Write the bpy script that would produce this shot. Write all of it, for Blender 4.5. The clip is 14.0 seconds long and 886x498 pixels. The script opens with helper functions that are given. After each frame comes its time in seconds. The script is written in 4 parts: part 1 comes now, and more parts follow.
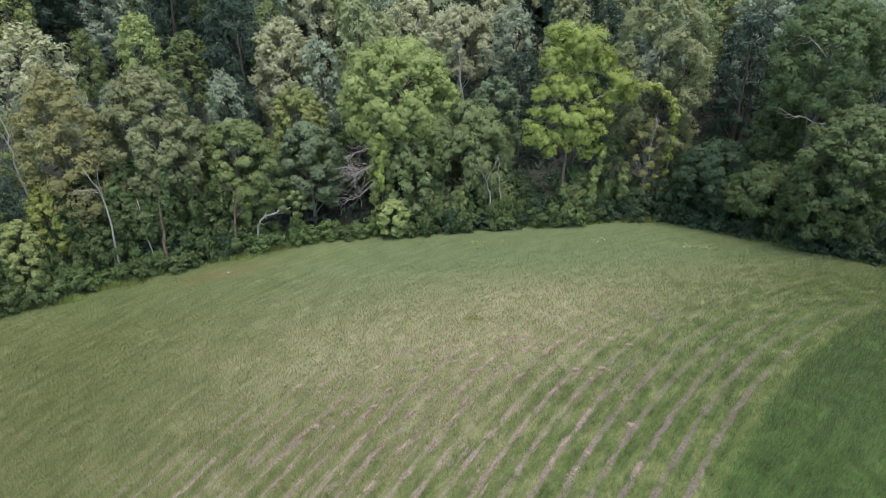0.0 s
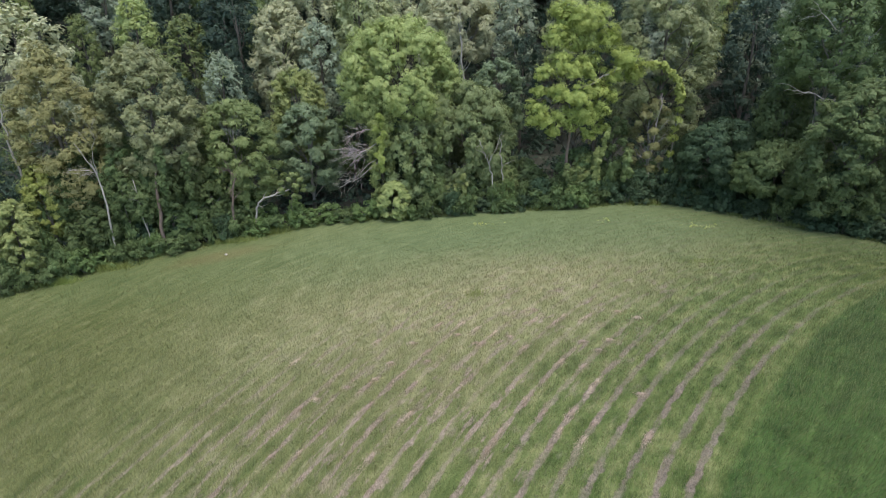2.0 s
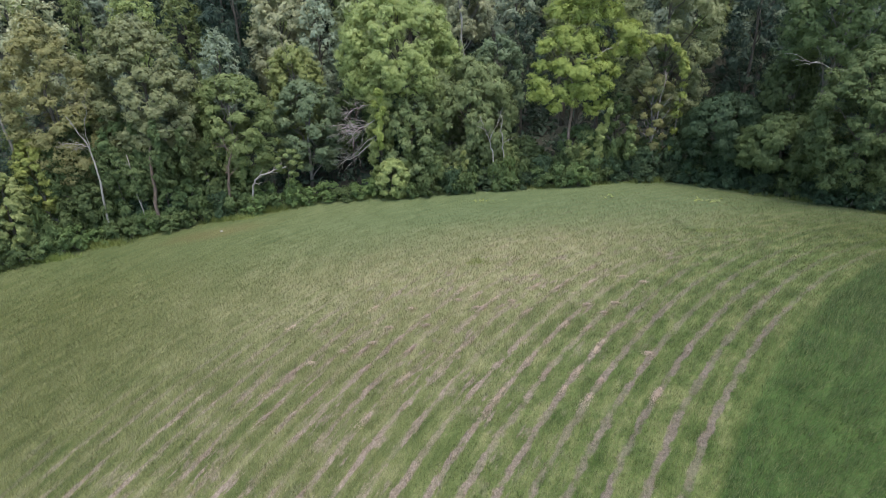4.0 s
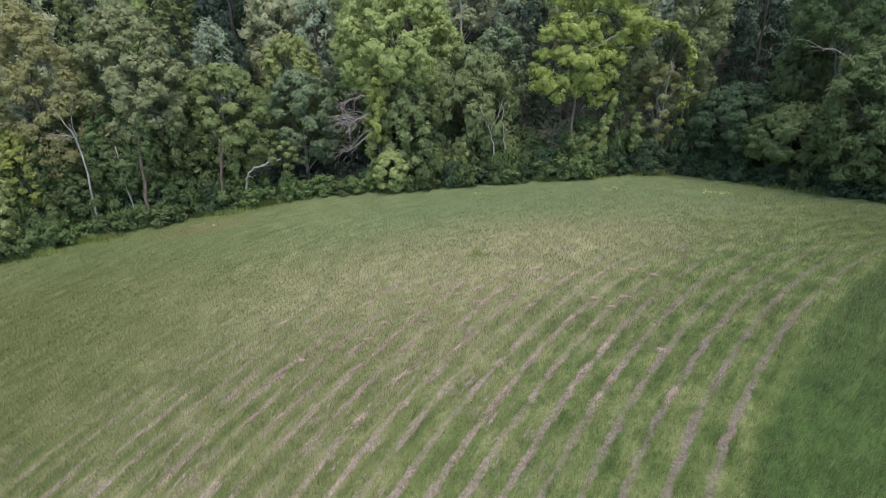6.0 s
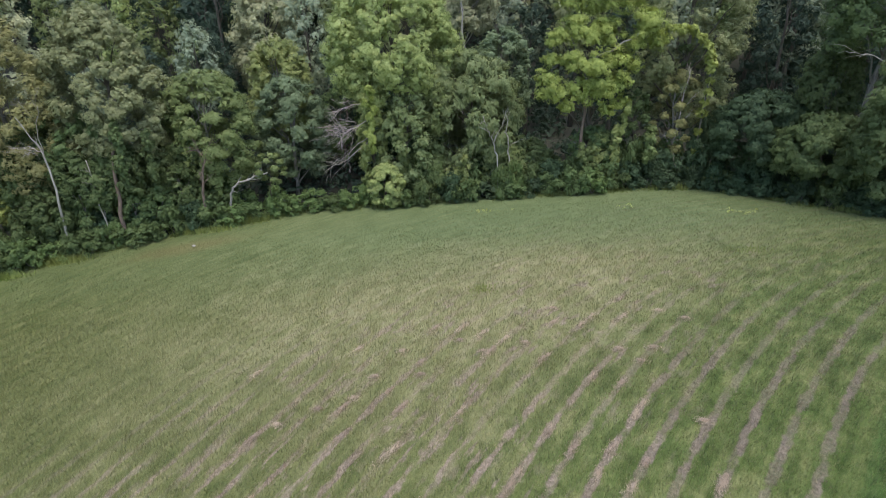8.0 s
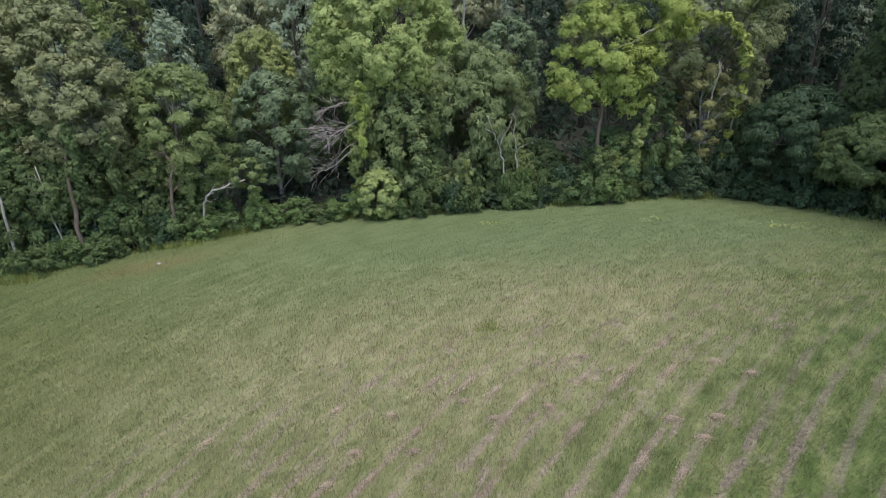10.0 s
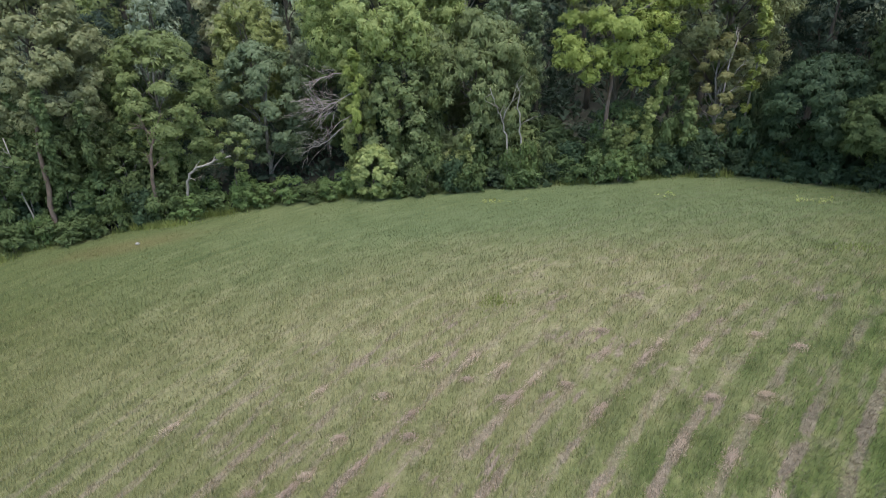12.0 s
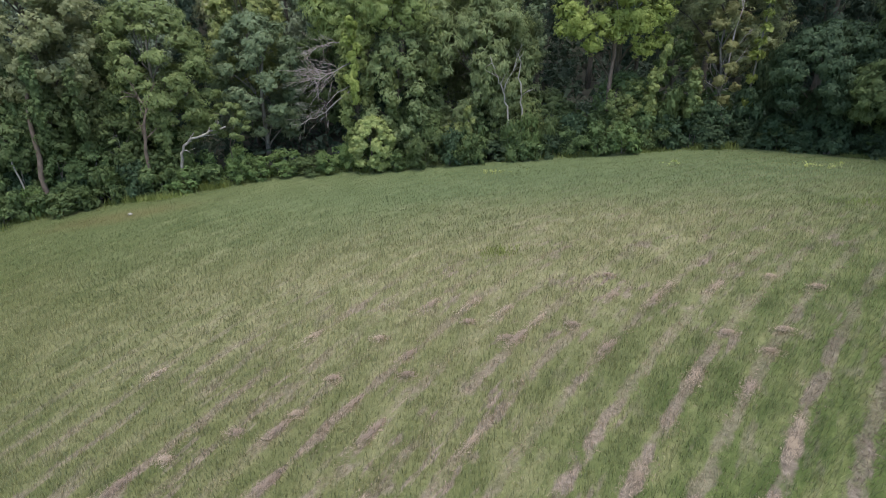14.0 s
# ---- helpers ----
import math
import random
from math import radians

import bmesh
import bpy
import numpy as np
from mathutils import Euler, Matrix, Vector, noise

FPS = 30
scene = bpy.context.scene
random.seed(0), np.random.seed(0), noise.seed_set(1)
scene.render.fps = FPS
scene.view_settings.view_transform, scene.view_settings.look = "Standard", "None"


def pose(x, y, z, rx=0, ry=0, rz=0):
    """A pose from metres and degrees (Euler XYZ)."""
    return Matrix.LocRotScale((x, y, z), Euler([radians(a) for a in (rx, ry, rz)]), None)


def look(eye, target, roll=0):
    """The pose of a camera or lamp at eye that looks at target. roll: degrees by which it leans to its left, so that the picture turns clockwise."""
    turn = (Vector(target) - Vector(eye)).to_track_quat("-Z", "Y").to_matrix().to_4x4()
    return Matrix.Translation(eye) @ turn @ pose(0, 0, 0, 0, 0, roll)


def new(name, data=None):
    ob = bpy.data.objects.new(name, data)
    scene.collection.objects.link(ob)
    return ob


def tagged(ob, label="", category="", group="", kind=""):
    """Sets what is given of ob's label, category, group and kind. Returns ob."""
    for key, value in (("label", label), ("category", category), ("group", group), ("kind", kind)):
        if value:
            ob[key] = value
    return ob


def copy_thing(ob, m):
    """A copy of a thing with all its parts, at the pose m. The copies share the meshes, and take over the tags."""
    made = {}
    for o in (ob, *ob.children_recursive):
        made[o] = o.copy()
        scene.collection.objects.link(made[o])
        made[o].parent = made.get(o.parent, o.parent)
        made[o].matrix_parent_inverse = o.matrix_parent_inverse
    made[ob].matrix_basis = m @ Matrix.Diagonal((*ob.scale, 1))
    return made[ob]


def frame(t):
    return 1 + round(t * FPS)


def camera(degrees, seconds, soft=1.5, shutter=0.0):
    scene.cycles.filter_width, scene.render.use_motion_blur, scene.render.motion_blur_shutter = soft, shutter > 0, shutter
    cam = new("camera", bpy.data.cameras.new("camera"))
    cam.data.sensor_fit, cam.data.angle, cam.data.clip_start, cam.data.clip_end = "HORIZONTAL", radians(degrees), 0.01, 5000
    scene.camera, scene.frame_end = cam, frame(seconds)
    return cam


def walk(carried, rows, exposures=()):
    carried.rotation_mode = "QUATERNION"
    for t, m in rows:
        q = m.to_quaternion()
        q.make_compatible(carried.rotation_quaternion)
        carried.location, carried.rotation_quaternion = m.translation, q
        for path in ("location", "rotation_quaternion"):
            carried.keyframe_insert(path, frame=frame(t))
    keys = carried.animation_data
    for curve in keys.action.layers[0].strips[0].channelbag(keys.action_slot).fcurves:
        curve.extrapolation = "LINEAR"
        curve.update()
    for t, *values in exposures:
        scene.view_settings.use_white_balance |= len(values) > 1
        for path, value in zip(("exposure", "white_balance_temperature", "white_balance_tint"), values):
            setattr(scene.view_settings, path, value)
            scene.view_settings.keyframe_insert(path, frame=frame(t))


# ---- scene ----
cam = camera(75.8, 14.0, soft=0.85, shutter=0.5)
METRES, EYE, TILT, LEAN, TURN = 30.0, 27.0, -24.0, 0.0, 0.0
ROWS = [
    (0.0, 0.0, 0.0, 0.0, 0.0, 0.0, -0.0),
    (0.5, -0.0021, 0.0088, -0.0164, -0.0, -0.01, 0.01),
    (1.0, -0.0041, 0.0193, -0.0348, 0.0, -0.03, 0.03),
    (1.5, -0.0053, 0.031, -0.0551, 0.0, -0.05, 0.03),
    (2.0, -0.0061, 0.0436, -0.0773, 0.01, -0.08, 0.04),
    (2.5, -0.0066, 0.0564, -0.1007, 0.01, -0.1, 0.05),
    (3.0, -0.0068, 0.0684, -0.1245, 0.01, -0.12, 0.06),
    (3.5, -0.0064, 0.0796, -0.1487, 0.01, -0.14, 0.06),
    (4.0, -0.006, 0.0905, -0.1727, 0.0, -0.17, 0.06),
    (6.5, -0.0021, 0.2027, -0.1777, 0.01, -0.26, 0.12),
    (7.0, -0.0014, 0.2452, -0.1559, 0.01, -0.24, 0.13),
    (7.5, -0.0014, 0.296, -0.1347, 0.01, -0.22, 0.15),
    (8.0, -0.0014, 0.3522, -0.1109, 0.01, -0.19, 0.15),
    (10.5, -0.0032, 0.665, -0.0539, -0.1, -0.14, 0.17),
    (11.0, -0.0035, 0.7028, -0.0651, -0.13, -0.12, 0.18),
    (11.5, -0.0042, 0.725, -0.0892, -0.15, -0.12, 0.18),
    (12.0, -0.0042, 0.7416, -0.1182, -0.17, -0.16, 0.18),
    (12.5, -0.0029, 0.7547, -0.1471, -0.19, -0.19, 0.18),
    (13.0, -0.003, 0.7648, -0.1703, -0.2, -0.21, 0.19),
    (13.5, -0.0036, 0.7738, -0.1908, -0.21, -0.23, 0.21),
    (14.0, -0.0044, 0.7802, -0.2054, -0.2, -0.26, 0.23),
]
walk(cam, [(t, pose(0, 0, EYE, TILT, LEAN, TURN) @ pose(METRES * x, METRES * y, METRES * z, 90 + pitch, roll, yaw)) for t, x, y, z, yaw, pitch, roll in ROWS],
     [(0.0, 1.33), (3.0, 1.34), (4.2, 1.33), (7.0, 1.27), (10.5, 1.18), (11.5, 1.19), (12.5, 1.21), (14.0, 1.16)])

# ---- light ----
world = bpy.data.worlds.new("dusk_sky")
scene.world = world
world.use_nodes = True
wn = world.node_tree
sky = wn.nodes.new("ShaderNodeTexSky")
sky.sky_type = 'NISHITA'
sky.sun_disc = False
sky.sun_elevation = radians(75)
sky.sun_rotation = radians(159)
sky.air_density, sky.dust_density, sky.ozone_density = 1.0, 1.5, 1.5
wn.nodes["Background"].inputs[1].default_value = 0.15
wn.links.new(sky.outputs[0], wn.nodes["Background"].inputs[0])

sun_data = bpy.data.lights.new("sun", 'SUN')
sun_data.energy = 1.45
sun_data.angle = radians(40)
sun_data.color = (1.0, 0.96, 0.90)
sun = new("sun", sun_data)
sun.matrix_basis = look((8, 10, 100), (0, 35, 0))

# ---- lay of the land ----
ROW_C = (80.0, -27.0)      # centre of the mowing arcs
ROW_STEP = 1.562           # distance from swath to swath
ROW_FROM = 84.96           # radius of one swath
MEADOW_R = 82.1            # radius inside which the hay stands unmown
EDGE = [(-80, 34), (-68, 48), (-55.5, 61.4), (-50, 63.4), (-45.5, 66.3), (-41.2, 68.4), (-37.2, 70), (-33.2, 72.3), (-29.2, 73.3),
        (-26, 74.6), (-23, 76.6), (-18, 77.4), (-11, 78.1), (-5, 77.5), (1.2, 77.5), (7, 78), (10, 78.1), (13, 77.5), (17, 77.4), (24, 77.6),
        (28, 78), (31.2, 77.6), (34.2, 75.2), (38.4, 70.6), (41.5, 65.4), (45.5, 61), (50.4, 57.4), (60, 47), (66, 30), (70, 5), (72, -40)]


def soft_clip(a, lo, hi, w):
    a = lo + w * np.logaddexp(0, (a - lo) / w)
    return hi - w * np.logaddexp(0, (hi - a) / w)


def ground_z(x, y):
    x, y = np.asarray(x, float), np.asarray(y, float)
    u = soft_clip(x, -66, 58, 3.0) / 40
    v = (soft_clip(y, 2, 84, 3.0) - 50) / 40
    z = (-1.806 + 4.935 * u - 3.573 * v - 1.962 * u * u - 2.647 * u * v - 3.218 * v * v
         - 0.724 * u ** 3 + 1.548 * u * u * v - 0.504 * u * v * v + 2.455 * v ** 3)
    z = z - 0.6 * np.exp(-(x / 30) ** 2 - ((y - 75) / 9) ** 2) + 0.55 * np.exp(-(x / 11) ** 2 - ((y - 45) / 8) ** 2)
    rise = 14 * np.logaddexp(0, (y - 112) / 14)
    return z + 0.5 * soft_clip(rise, -50, 170, 12)


def gz(x, y):
    return float(ground_z(x, y))


# ---- materials ----
def material(name):
    m = bpy.data.materials.new(name)
    m.use_nodes = True
    nt = m.node_tree
    nt.nodes.clear()
    return m, nt, nt.nodes.new("ShaderNodeOutputMaterial")


def node(nt, kind, links=(), **values):
    n = nt.nodes.new(kind)
    for key, value in values.items():
        if key.startswith("in_"):
            n.inputs[key[3:].replace("_", " ")].default_value = value
        elif key == "operation":
            n.operation = value
        elif key == "data_type":
            n.data_type = value
        elif key == "blend_type":
            n.blend_type = value
    for socket, out in links:
        nt.links.new(out, n.inputs[socket])
    return n


def ramp(nt, fac, stops):
    n = nt.nodes.new("ShaderNodeValToRGB")
    el = n.color_ramp.elements
    while len(el) < len(stops):
        el.new(0.5)
    for e, (p, c) in zip(el, stops):
        e.position, e.color = p, (*c, 1)
    nt.links.new(fac, n.inputs[0])
    return n.outputs[0]


def mix(nt, fac, a, b, how='MIX'):
    n = nt.nodes.new("ShaderNodeMix")
    n.data_type, n.blend_type = 'RGBA', how
    for i, v in ((0, fac), (6, a), (7, b)):
        if hasattr(v, "is_output"):
            nt.links.new(v, n.inputs[i])
        elif i == 0:
            n.inputs[0].default_value = v
        else:
            n.inputs[i].default_value = (*v, 1)
    return n.outputs[2]


def calc(nt, op, a, b=0.0, c=0.0):
    n = nt.nodes.new("ShaderNodeMath")
    n.operation = op
    for i, v in enumerate((a, b, c)):
        if hasattr(v, "is_output"):
            nt.links.new(v, n.inputs[i])
        else:
            n.inputs[i].default_value = v
    return n.outputs[0]


def noise_tex(nt, scale, detail=3.0, rough=0.55, vector=None, distortion=0.0):
    n = nt.nodes.new("ShaderNodeTexNoise")
    n.inputs["Scale"].default_value = scale
    n.inputs["Detail"].default_value = detail
    n.inputs["Roughness"].default_value = rough
    n.inputs["Distortion"].default_value = distortion
    if vector is not None:
        nt.links.new(vector, n.inputs["Vector"])
    return n.outputs["Fac"]


def leaf_material(name, dark, mid, light, sheen=0.14):
    """Leaves that differ one from another and from tuft to tuft; some light passes through."""
    m, nt, out = material(name)
    geo = nt.nodes.new("ShaderNodeNewGeometry")
    tufts = noise_tex(nt, 0.55, 2.0, vector=geo.outputs["Position"])
    var = calc(nt, 'ADD', calc(nt, 'MULTIPLY_ADD', geo.outputs["Random Per Island"], 0.28, 0.20), calc(nt, 'MULTIPLY', tufts, 0.62))
    col = ramp(nt, var, [(0.18, dark), (0.55, mid), (0.98, light)])
    info = nt.nodes.new("ShaderNodeObjectInfo")
    hsv = nt.nodes.new("ShaderNodeHueSaturation")
    nt.links.new(col, hsv.inputs["Color"])
    nt.links.new(calc(nt, 'MULTIPLY_ADD', info.outputs["Random"], 0.016, 0.486), hsv.inputs["Hue"])
    nt.links.new(calc(nt, 'MULTIPLY_ADD', info.outputs["Random"], 0.35, 1.0), hsv.inputs["Value"])
    warm = mix(nt, 1.0, hsv.outputs[0], (1.05, 1.0, 1.0), 'MULTIPLY')
    bsdf = nt.nodes.new("ShaderNodeBsdfPrincipled")
    nt.links.new(warm, bsdf.inputs["Base Color"])
    bsdf.inputs["Roughness"].default_value = 0.55
    bsdf.inputs["Specular IOR Level"].default_value = sheen
    tr = nt.nodes.new("ShaderNodeBsdfTranslucent")
    nt.links.new(mix(nt, 1.0, warm, (1.0, 1.0, 0.82), 'MULTIPLY'), tr.inputs["Color"])
    mx = nt.nodes.new("ShaderNodeMixShader")
    mx.inputs[0].default_value = 0.34
    nt.links.new(bsdf.outputs[0], mx.inputs[1])
    nt.links.new(tr.outputs[0], mx.inputs[2])
    nt.links.new(mx.outputs[0], out.inputs[0])
    return m


def bark_material(name, dark, light, scale=6.0):
    m, nt, out = material(name)
    co = nt.nodes.new("ShaderNodeTexCoord")
    mp = nt.nodes.new("ShaderNodeMapping")
    mp.inputs["Scale"].default_value = (1, 1, 0.25)
    nt.links.new(co.outputs["Object"], mp.inputs["Vector"])
    a = noise_tex(nt, scale, 4.0, 0.65, mp.outputs[0])
    b = noise_tex(nt, 0.7, 2.0, 0.5, co.outputs["Object"])
    col = mix(nt, calc(nt, 'MULTIPLY', b, 0.4), ramp(nt, a, [(0.3, dark), (0.65, light)]), (0.10, 0.11, 0.06))
    bsdf = nt.nodes.new("ShaderNodeBsdfPrincipled")
    bsdf.inputs["Roughness"].default_value = 0.85
    nt.links.new(col, bsdf.inputs["Base Color"])
    bump = nt.nodes.new("ShaderNodeBump")
    bump.inputs["Strength"].default_value, bump.inputs["Distance"].default_value = 0.7, 0.04
    nt.links.new(a, bump.inputs["Height"])
    nt.links.new(bump.outputs[0], bsdf.inputs["Normal"])
    nt.links.new(bsdf.outputs[0], out.inputs[0])
    return m


LEAF = {
    "lime": leaf_material("leaf_lime", (0.100, 0.136, 0.033), (0.206, 0.260, 0.068), (0.342, 0.395, 0.130)),
    "bright": leaf_material("leaf_bright", (0.101, 0.143, 0.046), (0.204, 0.258, 0.090), (0.339, 0.386, 0.163)),
    "green": leaf_material("leaf_green", (0.062, 0.094, 0.034), (0.126, 0.174, 0.064), (0.216, 0.266, 0.110)),
    "mid": leaf_material("leaf_mid_green", (0.044, 0.072, 0.028), (0.090, 0.134, 0.052), (0.160, 0.208, 0.090)),
    "blue": leaf_material("leaf_blue_green", (0.062, 0.098, 0.055), (0.120, 0.170, 0.092), (0.205, 0.265, 0.150)),
    "olive": leaf_material("leaf_olive", (0.100, 0.124, 0.060), (0.196, 0.234, 0.112), (0.322, 0.358, 0.194)),
    "pale": leaf_material("leaf_pale", (0.165, 0.188, 0.105), (0.300, 0.328, 0.190), (0.47, 0.50, 0.31)),
    # Distance haze over the deep wood is put into this grey-green.
    "haze": leaf_material("leaf_hazed_green", (0.100, 0.136, 0.090), (0.182, 0.232, 0.155), (0.288, 0.342, 0.238)),
    "tan": leaf_material("leaf_tan", (0.098, 0.102, 0.042), (0.182, 0.186, 0.078), (0.272, 0.270, 0.122)),
    # Near-black leaf: the deep wood's shade is put into its colour.
    "dark": leaf_material("leaf_shade_dark", (0.016, 0.031, 0.024), (0.035, 0.058, 0.040), (0.063, 0.094, 0.064)),
    "fresh": leaf_material("leaf_fresh_green", (0.072, 0.112, 0.045), (0.146, 0.202, 0.086), (0.250, 0.312, 0.148)),
    "hedge": leaf_material("leaf_hedge_green", (0.044, 0.082, 0.027), (0.090, 0.148, 0.050), (0.160, 0.226, 0.086)),
    # Deep green with the shade along the wood's edge put into it.
    "shade": leaf_material("leaf_shaded_green", (0.018, 0.037, 0.019), (0.040, 0.070, 0.036), (0.078, 0.120, 0.060)),
    "ivy": leaf_material("leaf_ivy", (0.036, 0.062, 0.024), (0.074, 0.116, 0.044), (0.132, 0.185, 0.072), 0.18),
}
BARK = bark_material("bark_brown", (0.045, 0.035, 0.028), (0.14, 0.112, 0.09))
BARK_RED = bark_material("bark_red_brown", (0.07, 0.045, 0.036), (0.23, 0.155, 0.125))
BARK_GREY = bark_material("bark_grey", (0.10, 0.09, 0.08), (0.26, 0.24, 0.21))
BARK_PALE = bark_material("bark_pale", (0.17, 0.15, 0.125), (0.41, 0.375, 0.33), 3.0)
DEADWOOD = bark_material("deadwood", (0.33, 0.265, 0.245), (0.60, 0.51, 0.475))


def field_colour(nt, pos):
    """Colour of the mown field from the place on it: (colour, amount of dry hay)."""
    sep = nt.nodes.new("ShaderNodeSeparateXYZ")
    nt.links.new(pos, sep.inputs[0])
    dx, dy = calc(nt, 'SUBTRACT', sep.outputs[0], ROW_C[0]), calc(nt, 'SUBTRACT', sep.outputs[1], ROW_C[1])
    r0 = calc(nt, 'SQRT', calc(nt, 'ADD', calc(nt, 'MULTIPLY', dx, dx), calc(nt, 'MULTIPLY', dy, dy)))
    ang = calc(nt, 'MULTIPLY', calc(nt, 'ARCTAN2', dy, dx), 90.0)

    def along(across, length, detail, rough):
        """Noise drawn out along the swaths."""
        c = nt.nodes.new("ShaderNodeCombineXYZ")
        nt.links.new(calc(nt, 'MULTIPLY', r0, across), c.inputs[0])
        nt.links.new(calc(nt, 'MULTIPLY', ang, length), c.inputs[1])
        return noise_tex(nt, 1.0, detail, rough, c.outputs[0])

    def between(value, lo, hi):
        n = nt.nodes.new("ShaderNodeMapRange")
        n.interpolation_type = 'SMOOTHSTEP'
        n.inputs[1].default_value, n.inputs[2].default_value = lo, hi
        nt.links.new(value, n.inputs[0])
        return n.outputs[0]

    wob = noise_tex(nt, 0.22, 2.0, vector=pos)
    fine = noise_tex(nt, 1.6, 3.0, vector=pos)
    patch = noise_tex(nt, 0.075, 3.0, 0.5, pos)
    r = calc(nt, 'ADD', r0, calc(nt, 'ADD', calc(nt, 'MULTIPLY_ADD', wob, 0.24, -0.12), calc(nt, 'MULTIPLY_ADD', fine, 0.3, -0.15)))
    wave = calc(nt, 'COSINE', calc(nt, 'MULTIPLY', calc(nt, 'SUBTRACT', r, ROW_FROM), 2 * math.pi / ROW_STEP))
    streak = along(1.6, 0.7, 4.0, 0.62)
    # hay swaths show between the unmown hay and the back of the field, whole near the hay and broken further out
    zone = calc(nt, 'MULTIPLY', between(r, MEADOW_R + 0.3, MEADOW_R + 1.2),
                between(calc(nt, 'ADD', r0, calc(nt, 'MULTIPLY_ADD', patch, 14.0, -7.0)), 125.0, 109.0))
    far = between(r0, 94.0, 106.0)
    whole = between(calc(nt, 'SUBTRACT', along(0.64, 0.3, 3.0, 0.6), calc(nt, 'MULTIPLY', far, 0.02)), 0.38, 0.56)
    whole = calc(nt, 'MAXIMUM', whole, calc(nt, 'MULTIPLY', between(r0, 99.0, 95.0), 0.58))
    band = between(calc(nt, 'ADD', wave, calc(nt, 'MULTIPLY', calc(nt, 'SUBTRACT', streak, 0.5), 2.2)), 0.50, 0.95)
    fade = nt.nodes.new("ShaderNodeMapRange")
    fade.inputs[1].default_value, fade.inputs[2].default_value = 31.0, 47.0
    fade.inputs[3].default_value, fade.inputs[4].default_value = 1.0, 0.2
    nt.links.new(sep.outputs[1], fade.inputs[0])
    # loose pale hay in streaks and shreds beside the swaths
    shreds = calc(nt, 'MAXIMUM', between(along(2.1, 0.5, 3.0, 0.62), 0.55, 0.66), calc(nt, 'MULTIPLY', between(along(0.9, 0.6, 3.0, 0.6), 0.56, 0.68), 0.8))
    about = calc(nt, 'MULTIPLY', between(calc(nt, 'ADD', r0, calc(nt, 'MULTIPLY_ADD', patch, 12.0, -6.0)), 121.0, 104.0), between(r0, 84.0, 97.0))
    about = calc(nt, 'MULTIPLY', about, between(calc(nt, 'ADD', sep.outputs[1], calc(nt, 'MULTIPLY_ADD', wob, 8.0, -4.0)), 62.0, 43.0))
    fluff = calc(nt, 'MULTIPLY', calc(nt, 'MULTIPLY', shreds, about), between(wob, 0.34, 0.62))
    hay = calc(nt, 'MULTIPLY', calc(nt, 'MULTIPLY', band, calc(nt, 'MULTIPLY_ADD', whole, 0.85, 0.12)), calc(nt, 'MULTIPLY', zone, fade.outputs[0]))
    hay = calc(nt, 'MULTIPLY', calc(nt, 'MAXIMUM', hay, fluff), 0.95)
    lines = along(1.9, 0.14, 5.0, 0.66)
    spots = noise_tex(nt, 1.7, 5.0, 0.72, pos)
    clumps = along(0.85, 0.42, 3.0, 0.55)
    mott = calc(nt, 'ADD', calc(nt, 'ADD', calc(nt, 'MULTIPLY', lines, 0.32), calc(nt, 'MULTIPLY', spots, 0.2)), calc(nt, 'MULTIPLY', clumps, 0.48))
    mott = calc(nt, 'ADD', calc(nt, 'MULTIPLY_ADD', calc(nt, 'SUBTRACT', mott, 0.5), 1.75, 0.5), calc(nt, 'MULTIPLY', wave, calc(nt, 'MULTIPLY', calc(nt, 'MULTIPLY', zone, fade.outputs[0]), calc(nt, 'MULTIPLY', far, 0.05))))
    green = ramp(nt, mott, [(0.28, (0.060, 0.090, 0.027)), (0.50, (0.126, 0.146, 0.060)), (0.72, (0.212, 0.214, 0.115))])
    green = mix(nt, calc(nt, 'MULTIPLY', patch, 0.55), green, (0.14, 0.142, 0.066))
    dry = ramp(nt, calc(nt, 'MULTIPLY_ADD', calc(nt, 'SUBTRACT', streak, mott), 0.5, mott), [(0.30, (0.170, 0.182, 0.084)), (0.50, (0.252, 0.244, 0.140)), (0.70, (0.345, 0.312, 0.212))])
    bx = calc(nt, 'DIVIDE', calc(nt, 'SUBTRACT', sep.outputs[0], 5.0), 27.0)
    by = calc(nt, 'DIVIDE', calc(nt, 'SUBTRACT', sep.outputs[1], 46.0), 14.0)
    belt = nt.nodes.new("ShaderNodeMapRange")
    belt.interpolation_type = 'SMOOTHSTEP'
    belt.inputs[1].default_value, belt.inputs[2].default_value = 1.5, 0.1
    nt.links.new(calc(nt, 'ADD', calc(nt, 'SQRT', calc(nt, 'ADD', calc(nt, 'MULTIPLY', bx, bx), calc(nt, 'MULTIPLY', by, by))),
                      calc(nt, 'MULTIPLY_ADD', patch, 0.8, -0.4)), belt.inputs[0])
    green = mix(nt, calc(nt, 'MULTIPLY', belt.outputs[0], 0.7), green, dry)
    near = nt.nodes.new("ShaderNodeMapRange")
    near.interpolation_type = 'SMOOTHSTEP'
    near.inputs[1].default_value, near.inputs[2].default_value = 102.0, 88.0
    nt.links.new(calc(nt, 'ADD', r0, calc(nt, 'MULTIPLY_ADD', wob, 10.0, -5.0)), near.inputs[0])
    fresh = ramp(nt, mott, [(0.28, (0.034, 0.064, 0.015)), (0.50, (0.090, 0.126, 0.041)), (0.72, (0.190, 0.204, 0.092))])
    green = mix(nt, calc(nt, 'MULTIPLY', near.outputs[0], 0.85), green, fresh)
    back = nt.nodes.new("ShaderNodeMapRange")
    back.interpolation_type = 'SMOOTHSTEP'
    back.inputs[1].default_value, back.inputs[2].default_value = 46.0, 66.0
